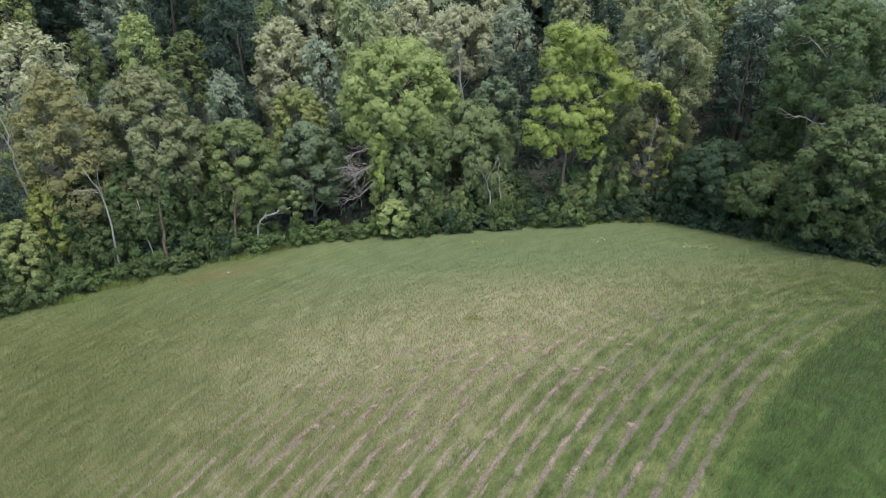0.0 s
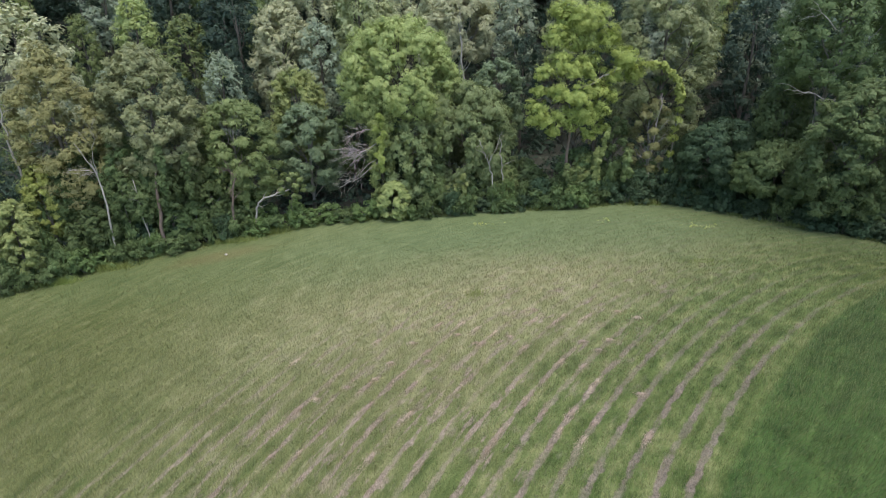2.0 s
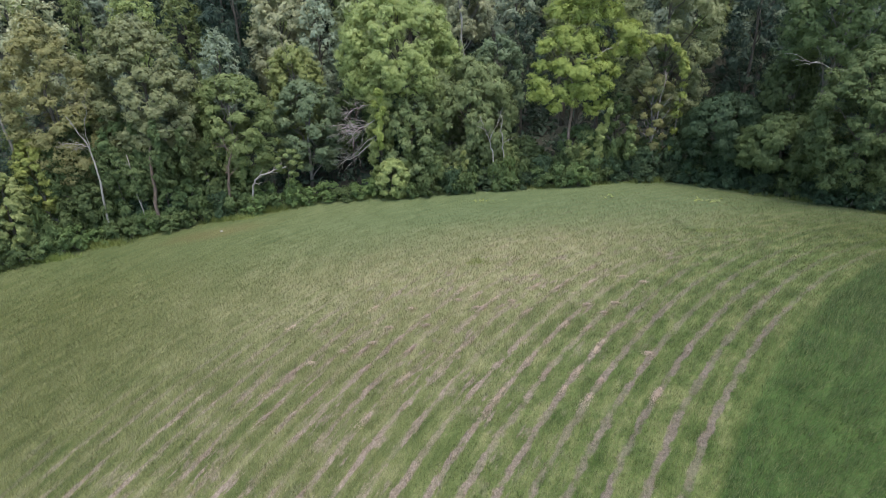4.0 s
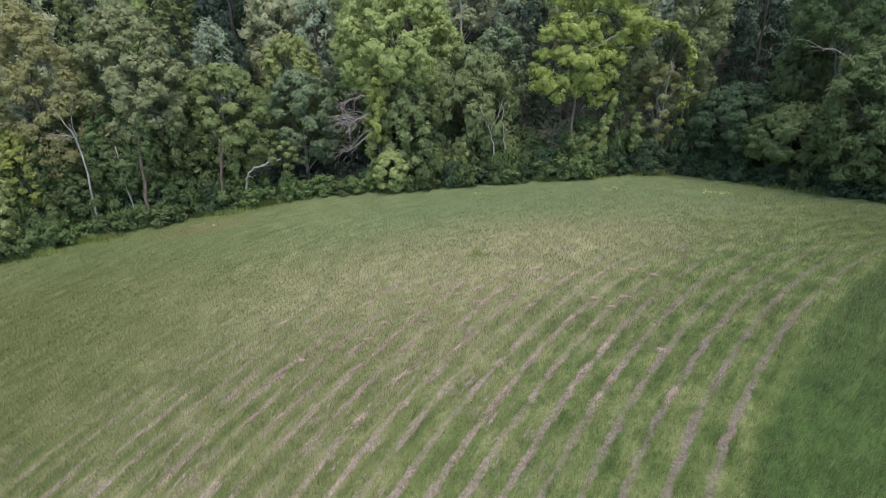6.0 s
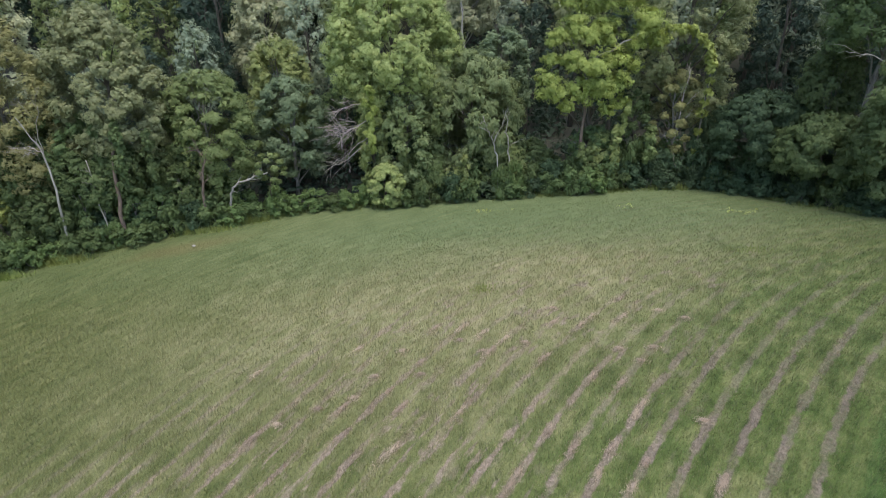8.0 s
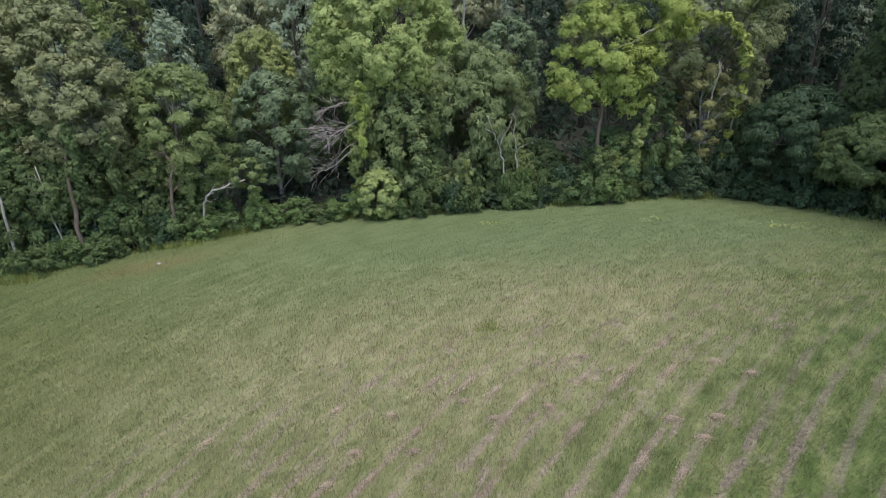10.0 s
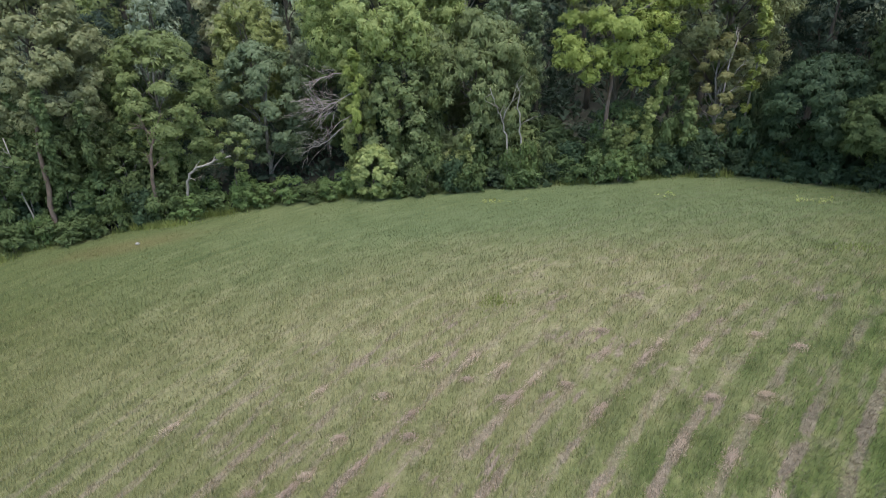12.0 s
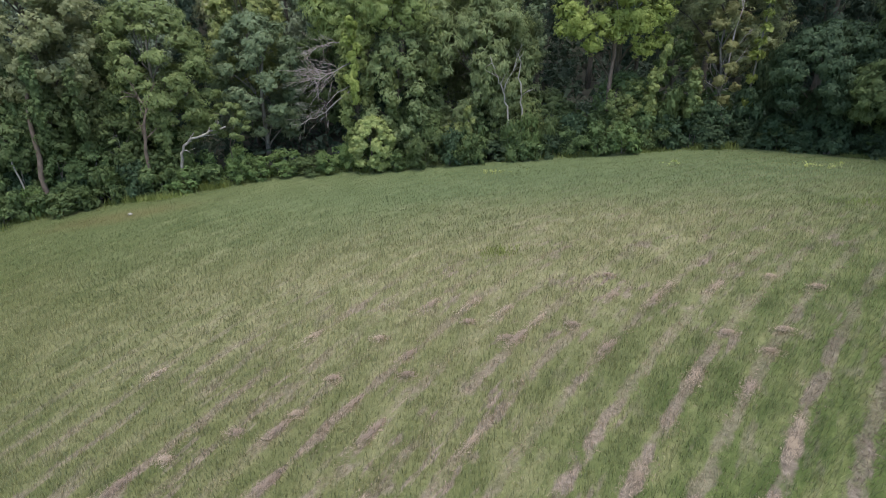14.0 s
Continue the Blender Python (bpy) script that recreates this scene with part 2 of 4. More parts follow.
    nt.links.new(calc(nt, 'ADD', sep.outputs[1], calc(nt, 'MULTIPLY_ADD', patch, 16.0, -8.0)), back.inputs[0])
    moist = ramp(nt, mott, [(0.25, (0.097, 0.135, 0.065)), (0.5, (0.122, 0.165, 0.082)), (0.75, (0.153, 0.195, 0.103))])
    green = mix(nt, calc(nt, 'MULTIPLY', back.outputs[0], calc(nt, 'MULTIPLY_ADD', between(sep.outputs[0], -24.0, 6.0), 0.3, 0.58)), green, moist)
    px = calc(nt, 'DIVIDE', calc(nt, 'ADD', sep.outputs[0], 29.0), 8.0)
    py = calc(nt, 'DIVIDE', calc(nt, 'SUBTRACT', sep.outputs[1], calc(nt, 'MULTIPLY_ADD', sep.outputs[0], 0.3, 76.0)), 3.0)
    bare = nt.nodes.new("ShaderNodeMapRange")
    bare.interpolation_type = 'SMOOTHSTEP'
    bare.inputs[1].default_value, bare.inputs[2].default_value = 1.1, 0.2
    nt.links.new(calc(nt, 'ADD', calc(nt, 'SQRT', calc(nt, 'ADD', calc(nt, 'MULTIPLY', px, px), calc(nt, 'MULTIPLY', py, py))),
                      calc(nt, 'MULTIPLY_ADD', mott, 1.2, -0.6)), bare.inputs[0])
    green = mix(nt, calc(nt, 'MULTIPLY', bare.outputs[0], 0.42), green, (0.20, 0.155, 0.085))
    # Regrowth darker towards the unmown hay, with some lens falloff put into the colour.
    dense = between(calc(nt, 'ADD', r0, calc(nt, 'MULTIPLY_ADD', wob, 6.0, -3.0)), 94.0, 84.0)
    green = mix(nt, calc(nt, 'MULTIPLY', dense, 0.3), green, mix(nt, 1.0, green, (0.74, 0.80, 0.70), 'MULTIPLY'))
    # sides darkened: olive tone plus lens falloff at left, tree shadow painted at right
    side = calc(nt, 'MAXIMUM', between(calc(nt, 'ADD', sep.outputs[0], calc(nt, 'MULTIPLY_ADD', patch, 16.0, -8.0)), -14.0, -40.0),
                between(calc(nt, 'ADD', sep.outputs[0], calc(nt, 'MULTIPLY_ADD', patch, 10.0, -5.0)), 26.0, 40.0))
    green = mix(nt, calc(nt, 'MULTIPLY', side, 0.75), green, mix(nt, 1.0, green, (0.72, 0.74, 0.62), 'MULTIPLY'))
    lush = ramp(nt, mott, [(0.25, (0.032, 0.064, 0.018)), (0.5, (0.054, 0.098, 0.028)), (0.75, (0.088, 0.140, 0.044))])
    unmown = nt.nodes.new("ShaderNodeMapRange")
    unmown.interpolation_type = 'SMOOTHSTEP'
    unmown.inputs[1].default_value, unmown.inputs[2].default_value = MEADOW_R - 0.35, MEADOW_R + 0.05
    nt.links.new(r, unmown.inputs[0])
    green = mix(nt, unmown.outputs[0], lush, green)
    green = mix(nt, 1.0, green, (0.90, 0.865, 0.77), 'MULTIPLY')
    return green, hay, fine


def ground_material():
    m, nt, out = material("mown_field")
    geo = nt.nodes.new("ShaderNodeNewGeometry")
    pos = geo.outputs["Position"]
    green, hay, fine = field_colour(nt, pos)
    grit = noise_tex(nt, 6.0, 5.0, 0.75, pos)
    age = noise_tex(nt, 0.35, 3.0, 0.6, pos)
    straw = mix(nt, age, ramp(nt, grit, [(0.3, (0.122, 0.097, 0.069)), (0.7, (0.25, 0.198, 0.152))]),
                ramp(nt, grit, [(0.3, (0.175, 0.133, 0.102)), (0.7, (0.335, 0.258, 0.206))]))
    wet = nt.nodes.new("ShaderNodeMapRange")
    wet.inputs[1].default_value, wet.inputs[2].default_value = MEADOW_R + 14, MEADOW_R + 5
    gap = nt.nodes.new("ShaderNodeVectorMath")
    gap.operation = 'DISTANCE'
    flatpos = nt.nodes.new("ShaderNodeVectorMath")
    flatpos.operation = 'MULTIPLY'
    flatpos.inputs[1].default_value = (1, 1, 0)
    nt.links.new(pos, flatpos.inputs[0])
    nt.links.new(flatpos.outputs[0], gap.inputs[0])
    gap.inputs[1].default_value = (ROW_C[0], ROW_C[1], 0)
    nt.links.new(gap.outputs["Value"], wet.inputs[0])
    straw = mix(nt, calc(nt, 'MULTIPLY', wet.outputs[0], 0.7), straw, ramp(nt, grit, [(0.3, (0.085, 0.07, 0.055)), (0.7, (0.17, 0.14, 0.11))]))
    col = mix(nt, hay, green, straw)
    col = mix(nt, 0.55, col, ramp(nt, grit, [(0.3, (0.6, 0.6, 0.58)), (0.7, (1.4, 1.4, 1.36))]), 'MULTIPLY')
    bsdf = nt.nodes.new("ShaderNodeBsdfPrincipled")
    bsdf.inputs["Roughness"].default_value = 0.95
    bsdf.inputs["Specular IOR Level"].default_value = 0.1
    nt.links.new(col, bsdf.inputs["Base Color"])
    bump = nt.nodes.new("ShaderNodeBump")
    bump.inputs["Strength"].default_value, bump.inputs["Distance"].default_value = 0.6, 0.12
    nt.links.new(calc(nt, 'ADD', grit, fine), bump.inputs["Height"])
    nt.links.new(bump.outputs[0], bsdf.inputs["Normal"])
    nt.links.new(bsdf.outputs[0], out.inputs[0])
    return m


def litter_material():
    m, nt, out = material("forest_floor_shaded")
    geo = nt.nodes.new("ShaderNodeNewGeometry")
    a = noise_tex(nt, 1.3, 5.0, 0.7, geo.outputs["Position"])
    # Near-black browns and greens: canopy shade is put into the floor's colour.
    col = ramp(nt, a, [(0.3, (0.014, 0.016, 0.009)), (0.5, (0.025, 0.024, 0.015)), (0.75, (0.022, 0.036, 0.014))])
    bsdf = nt.nodes.new("ShaderNodeBsdfPrincipled")
    bsdf.inputs["Roughness"].default_value = 0.95
    nt.links.new(col, bsdf.inputs["Base Color"])
    nt.links.new(bsdf.outputs[0], out.inputs[0])
    return m


def blade_material(name, tint, amount):
    m, nt, out = material(name)
    geo = nt.nodes.new("ShaderNodeNewGeometry")
    green, hay, fine = field_colour(nt, geo.outputs["Position"])
    col = mix(nt, calc(nt, 'MULTIPLY', geo.outputs["Random Per Island"], amount), green, tint)
    col = mix(nt, calc(nt, 'MULTIPLY', hay, 0.85), col, (0.25, 0.19, 0.15))
    val = ramp(nt, geo.outputs["Random Per Island"], [(0.0, (1.0, 1.0, 1.0)), (1.0, (1.7, 1.7, 1.65))])
    col = mix(nt, 1.0, col, val, 'MULTIPLY')
    d = nt.nodes.new("ShaderNodeBsdfPrincipled")
    d.inputs["Roughness"].default_value, d.inputs["Specular IOR Level"].default_value = 0.55, 0.2
    d.inputs["Sheen Weight"].default_value, d.inputs["Sheen Roughness"].default_value = 0.06, 0.5
    t = nt.nodes.new("ShaderNodeBsdfTranslucent")
    nt.links.new(col, d.inputs[0])
    nt.links.new(col, t.inputs[0])
    mx = nt.nodes.new("ShaderNodeMixShader")
    mx.inputs[0].default_value = 0.5
    nt.links.new(d.outputs[0], mx.inputs[1])
    nt.links.new(t.outputs[0], mx.inputs[2])
    nt.links.new(mx.outputs[0], out.inputs[0])
    return m


FIELD = ground_material()
LITTER = litter_material()
GRASS = blade_material("grass_blades", (0.205, 0.20, 0.10), 0.6)
FRINGE = leaf_material("fringe_grass", (0.06, 0.085, 0.025), (0.115, 0.15, 0.045), (0.21, 0.24, 0.085), 0.1)
WEED = leaf_material("tall_weeds", (0.09, 0.13, 0.035), (0.165, 0.215, 0.06), (0.27, 0.31, 0.11), 0.1)
STRAW_OLD = leaf_material("weathered_straw", (0.075, 0.06, 0.046), (0.135, 0.108, 0.085), (0.24, 0.19, 0.15), 0.1)
STRAW = leaf_material("straw", (0.16, 0.12, 0.092), (0.265, 0.202, 0.158), (0.40, 0.315, 0.255), 0.1)
HAY = leaf_material("loose_hay", (0.20, 0.166, 0.120), (0.31, 0.258, 0.19), (0.44, 0.372, 0.285), 0.1)
BLOOM = leaf_material("flower_heads", (0.22, 0.27, 0.08), (0.34, 0.40, 0.14), (0.50, 0.54, 0.26), 0.1)

# ---- mesh tools ----


def face_mesh(name, corners, mat):
    """A mesh of separate faces; corners: faces x 3 or 4 x 3."""
    n, k, _ = corners.shape
    me = bpy.data.meshes.new(name)
    me.vertices.add(n * k)
    me.vertices.foreach_set("co", corners.astype(np.float32).ravel())
    me.loops.add(n * k)
    me.loops.foreach_set("vertex_index", np.arange(n * k, dtype=np.int32))
    me.polygons.add(n)
    me.polygons.foreach_set("loop_start", np.arange(0, n * k, k, dtype=np.int32))
    me.update(calc_edges=True)
    me.materials.append(mat)
    return me


def tube_bm(bm, pts, radii, sides=7):
    """A tapered tube along pts into bm."""
    rings, side = [], Vector((1, 0, 0))
    for i, p in enumerate(pts):
        d = (pts[min(i + 1, len(pts) - 1)] - pts[max(i - 1, 0)]).normalized()
        side = (side - d * side.dot(d))
        if side.length < 1e-3:
            side = d.orthogonal()
        side.normalize()
        up = d.cross(side)
        rings.append([bm.verts.new(p + radii[i] * (math.cos(a) * side + math.sin(a) * up))
                      for a in (2 * math.pi * j / sides for j in range(sides))])
    for a, b in zip(rings, rings[1:]):
        for j in range(sides):
            f = bm.faces.new((a[j], a[(j + 1) % sides], b[(j + 1) % sides], b[j]))
            f.smooth = True
    bm.faces.new(rings[-1])
    bm.faces.new(list(reversed(rings[0])))


def part(name, bm, mat, parent, label=""):
    me = bpy.data.meshes.new(name)
    bm.to_mesh(me)
    bm.free()
    me.materials.append(mat)
    ob = new(name, me)
    ob.parent = parent
    return tagged(ob, label) if label else ob


def mesh_part(name, me, parent, label=""):
    ob = new(name, me)
    ob.parent = parent
    return tagged(ob, label) if label else ob


def arc(a, b, lift, rng, n=6, wob=0.06):
    """Points on a bowed, slightly wavering way from a to b."""
    a, b = Vector(a), Vector(b)
    length = (b - a).length
    pts = []
    for i in range(n + 1):
        s = i / n
        p = a.lerp(b, s) + Vector((0, 0, lift * 4 * s * (1 - s)))
        if 0 < i < n:
            p += Vector(rng.normal(0, wob * length / 3, 3).tolist())
        pts.append(p)
    return pts


def taper(r0, r1, n, power=1.0):
    return [r0 + (r1 - r0) * (i / (n - 1)) ** power for i in range(n)]


def unit(v):
    return v / (np.linalg.norm(v, axis=-1, keepdims=True) + 1e-9)


def leaves(lobes, count, size, rng, flat=0.85, droop=0.25, sub=30, spread=0.30, narrow=0.5, core=0.12, round_out=0.5):
    """Leaf sprigs on tufts over the outside of a crown's lobes; lobes: rows of x, y, z, radius. Returns corners."""
    lobes = np.asarray(lobes, float)
    nl = len(lobes)
    squash = np.array([1, 1, flat])
    d = unit(rng.normal(size=(nl, sub, 3)) + np.array([0, 0, 0.25]))
    rad = lobes[:, 3][:, None, None]
    tc = (lobes[:, None, :3] + d * rad * squash * rng.uniform(0.62, 1.0, (nl, sub, 1))).reshape(-1, 3)
    tr = (rad[..., 0] * spread * rng.uniform(0.55, 1.3, (nl, sub))).ravel()
    d = d.reshape(-1, 3)
    # tufts buried in a neighbouring lobe carry few leaves
    weight = tr ** 2
    if nl < 400:
        own = np.repeat(np.arange(nl), sub)
        gap = np.linalg.norm((tc[:, None] - lobes[None, :, :3]) / squash, axis=2) / lobes[:, 3]
        gap[np.arange(nl * sub), own] = 9
        weight = weight * np.clip((gap.min(1) - 0.5) / 0.35, 0.06, 1)
    weight = weight * np.where(d[:, 2] < -0.55, 0.4, 1) * rng.uniform(0.5, 1.3, nl * sub)
    pick = rng.choice(nl * sub, count, p=weight / weight.sum())
    dp, trs = d[pick], tr[pick]
    e = unit(rng.normal(size=(count, 3)) + dp * 0.7)
    p = tc[pick] + e * trs[:, None] * rng.uniform(0.35, 1.1, (count, 1)) * np.array([1, 1, 0.8])
    hull = unit((p - lobes[:, :3].mean(0) + np.array([0, 0, 0.25 * np.ptp(lobes[:, 2])])) * np.array([1, 1, 0.7]))
    nrm = unit(hull * round_out + e * 0.5 + dp * 0.45 + np.array([0, 0, 0.3]) + rng.normal(0, 0.26, (count, 3)))
    ax = e * 0.7 + dp * 0.5 + rng.normal(0, 0.6, (count, 3)) + np.array([0, 0, -droop])
    ax = unit(ax - nrm * (ax * nrm).sum(1, keepdims=True))
    sd = np.cross(nrm, ax)
    L = size * rng.uniform(0.55, 1.35, (count, 1))
    # broad sprays deep inside keep the crown dense
    inner = rng.uniform(size=count) < core
    home = lobes[pick // sub]
    p[inner] = (home[:, :3] + e * home[:, 3:] * np.array([0.55, 0.55, 0.45]))[inner]
    L[inner] *= 2.6
    W = L * 1.35 * narrow * rng.uniform(0.75, 1.2, (count, 1))
    lift = nrm * L * rng.uniform(-0.1, 0.25, (count, 1))
    a = p - ax * L * 0.5 + sd * W * rng.uniform(0.2, 0.6, (count, 1))
    b = p - ax * L * rng.uniform(0.2, 0.5, (count, 1)) - sd * W * 0.5
    c = p + ax * L * 0.6 - lift
    return np.stack([a, b, c], 1)


def crown_lobes(zc, R, rz, count, rng, size=(0.2, 0.34), low=-0.9, taper_top=0.0, hollow=0.84):
    """Lobes spread over a crown's round or conical hull."""
    out = []
    for i in range(count):
        v = low + (1 - low) * (i + 0.5) / count
        a = i * 2.39996 + rng.uniform(-0.5, 0.5)
        h = math.sqrt(max(0.0, 1 - v * v)) if v > 0 else math.sqrt(max(0.0, 1 - (v * 0.8) ** 2))
        h *= 1 - taper_top * max(0.0, v)
        k = rng.uniform(hollow, 1.0) - 0.14
        s = rng.uniform(*size) * R
        out.append((R * h * k * math.cos(a), R * h * k * math.sin(a), zc + rz * v * (0.78 + 0.22 * k) - s * 0.3, s))
    return out


def make_tree(x, y, top, R, species, seed, label, bare=3.0, lobes=46, count=15000, size=0.21, flat=0.85, low=-0.95,
              cone=0.0, bark=None, droop=0.25, lobe_size=(0.18, 0.28), trunk_r=None, limbs=9, own=None, name="tree",
              category="tree", lean=(0, 0), ivy=False, narrow=0.5, spread=0.30, squash=0.75):
    """A broad-leaved tree: trunk, limbs and crown. top: height of its top in the world; bare: where its crown begins."""
    rng = np.random.default_rng(seed)
    z0 = gz(x, y)
    H = top - z0
    ob = tagged(new(name), label, category)
    ob.location = (x, y, z0)
    bark = bark or BARK
    rz = (H - bare) / 2
    L = own or crown_lobes(bare + rz, R, rz * 0.95, int(lobes * 1.6), rng, lobe_size, low, cone)
    if not own:
        L = [(a + lean[0] * c / H, b + lean[1] * c / H, c, r) for a, b, c, r in L]
        L = [(a, b * squash, c, r) for a, b, c, r in L]
    tr = trunk_r or 0.012 * H + 0.06
    mid = Vector((lean[0] * 0.4 + rng.normal(0, 0.25), lean[1] * 0.4 + rng.normal(0, 0.25), H * 0.45))
    tip = Vector((lean[0] * 0.8 + rng.normal(0, 0.3), lean[1] * 0.8, H * 0.86))
    pts = [Vector((0, 0, -0.4)), Vector((rng.normal(0, .08), rng.normal(0, .08), H * 0.12)),
           Vector((0, 0, 0)).lerp(mid, 0.6), mid, mid.lerp(tip, 0.5) + Vector((rng.normal(0, .3), rng.normal(0, .3), 0)), tip]
    bm = bmesh.new()
    tube_bm(bm, pts, [tr * 1.35, tr, tr * 0.85, tr * 0.68, tr * 0.42, tr * 0.12], 9)
    part("trunk", bm, bark, ob)
    order = rng.permutation(len(L))[:limbs]
    for i in order:
        a, b, c, r = L[i]
        s = min(0.8, max(0.14, (c - 0.35 * math.hypot(a, b)) / H))
        k = s * 5 / 0.86 * 0.86
        j = min(4, int(k))
        start = pts[j].lerp(pts[j + 1], k - j) if j < 5 else tip
        bm = bmesh.new()
        way = arc(start, (a * 1.02, b * 1.02, c + r * 0.35), rng.uniform(-0.4, 0.9), rng)
        tube_bm(bm, way, taper(tr * 0.42 * (1 - 0.5 * s), 0.03, len(way)), 6)
        if count > 8500:
            limb = part("limb", bm, bark, ob)
        # two twigs off the limb
        for q in (3, 4):
            t = way[q] + Vector(rng.normal(0, r * 0.7, 3).tolist()) + Vector((0, 0, r * 0.4))
            tw = arc(way[q], t, 0.1, rng, 3)
            if count > 8500:
                bm = bmesh.new()
            tube_bm(bm, tw, taper(tr * 0.13, 0.018, len(tw)), 5)
            if count > 8500:
                part("twig", bm, bark, limb)
        if count <= 8500:
            part("limb", bm, bark, ob)
    corners = leaves(L, count, size, rng, flat, droop, narrow=narrow, spread=spread)
    mesh_part("crown", face_mesh("crown", corners, LEAF[species]), ob)
    if ivy:
        K = [(rng.normal(0, 0.35), rng.normal(0, 0.35), h, rng.uniform(0.7, 1.2)) for h in np.linspace(0.8, H * 0.5, 9)]
        mesh_part("climbing_vine", face_mesh("climbing_vine", leaves(K, 2200, 0.34, rng), LEAF["ivy"]), ob, "green vine wrapped round the trunk")
    return ob


# ---- ground ----
def grid_lines():
    xs = np.concatenate([-np.geomspace(1600, 92, 12), np.arange(-90, 91, 1.5), np.geomspace(92, 1600, 12)])
    ys = np.concatenate([-np.geomspace(1600, 42, 12), np.arange(-40, 150, 1.5), np.geomspace(151, 1800, 14)])
    return xs, ys


def inside_wood(x, y):
    """Distance into the wood from the field's edge, negative on the field."""
    best = np.full(np.shape(x), 1e9)
    sign = np.zeros(np.shape(x))
    for (ax, ay), (bx, by) in zip(EDGE, EDGE[1:]):
        ux, uy = bx - ax, by - ay
        s = np.clip(((x - ax) * ux + (y - ay) * uy) / (ux * ux + uy * uy), 0, 1)
        d = np.hypot(x - ax - s * ux, y - ay - s * uy)
        side = ux * (y - ay) - uy * (x - ax)
        near = d < best
        best, sign = np.where(near, d, best), np.where(near, np.sign(side), sign)
    return best * sign


def make_ground():
    xs, ys = grid_lines()
    X, Y = np.meshgrid(xs, ys)
    rng = np.random.default_rng(4)
    Z = ground_z(X, Y)
    wood = inside_wood(X, Y)
    core = (np.abs(X) < 90) & (Y > -40) & (Y < 150)
    Z = Z + np.where(core, rng.normal(0, 0.015, Z.shape), 0)
    nx, ny = len(xs), len(ys)
    idx = np.arange(nx * ny).reshape(ny, nx)
    quads = np.stack([idx[:-1, :-1], idx[:-1, 1:], idx[1:, 1:], idx[1:, :-1]], -1).reshape(-1, 4)
    me = bpy.data.meshes.new("ground")
    me.from_pydata(np.stack([X, Y, Z], -1).reshape(-1, 3).tolist(), [], quads.tolist())
    me.materials.append(FIELD)
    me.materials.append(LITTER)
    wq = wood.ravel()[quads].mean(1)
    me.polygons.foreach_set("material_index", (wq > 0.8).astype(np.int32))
    me.polygons.foreach_set("use_smooth", np.ones(len(quads), bool))
    return tagged(new("ground", me), "mown hay field with pale swath lines, running into shaded wood", "field", kind="structure")


make_ground()


def blades(n, xr, yr, height, width, rng, keep, lie=0.0, along=False, tuft=5):
    """Single grass blades as bent triangles over a stretch of the field."""
    x, y = rng.uniform(*xr, n), rng.uniform(*yr, n)
    k = keep(x, y, rng)
    x, y = np.repeat(x[k], tuft), np.repeat(y[k], tuft)
    n = len(x)
    x, y = x + rng.normal(0, 0.16, n), y + rng.normal(0, 0.16, n)
    z = ground_z(x, y)
    a = np.arctan2(y - ROW_C[1], x - ROW_C[0]) + math.pi / 2
    if along:
        a = a + rng.normal(0, 0.5, n)
    else:
        a = a + 2.6 + 0.7 * np.sin(x * 0.31 + 0.2 * y) + 0.5 * np.sin(y * 0.47 - 0.3 * x) + rng.normal(0, 1.0, n)
    h = height * rng.uniform(0.5, 1.4, n) * np.clip((88 - y) / 38, 0.5, 1)
    tilt = np.clip(rng.normal(0.45, 0.3, n) + lie, 0, 1.5)
    dx, dy = np.cos(a) * np.sin(tilt) * h, np.sin(a) * np.sin(tilt) * h
    dz = np.cos(tilt) * h
    far = np.clip(y / 38, 0.7, 1.3)
    wx, wy = -np.sin(a) * width * far, np.cos(a) * width * far
    b0 = np.stack([x - wx, y - wy, z - 0.01], -1)
    b1 = np.stack([x + wx, y + wy, z - 0.01 + rng.uniform(0, 0.02, n)], -1)
    tp = np.stack([x + dx, y + dy, z + dz + 0.02], -1)
    return np.stack([b0, b1, tp], 1)


def row_phase(x, y):
    r = np.hypot(x - ROW_C[0], y - ROW_C[1])
    s = np.arctan2(y - ROW_C[1], x - ROW_C[0]) * 90
    r = r + 0.07 * np.sin(s * 0.8 + r) + 0.05 * np.sin(s * 2.3 - r * 1.7)
    return r, np.cos(2 * math.pi * (r - ROW_FROM) / ROW_STEP)


def in_view(x, y):
    return (np.abs(x) < np.maximum(1.1 * y + 3, 24)) & (inside_wood(x, y) < 0.3)


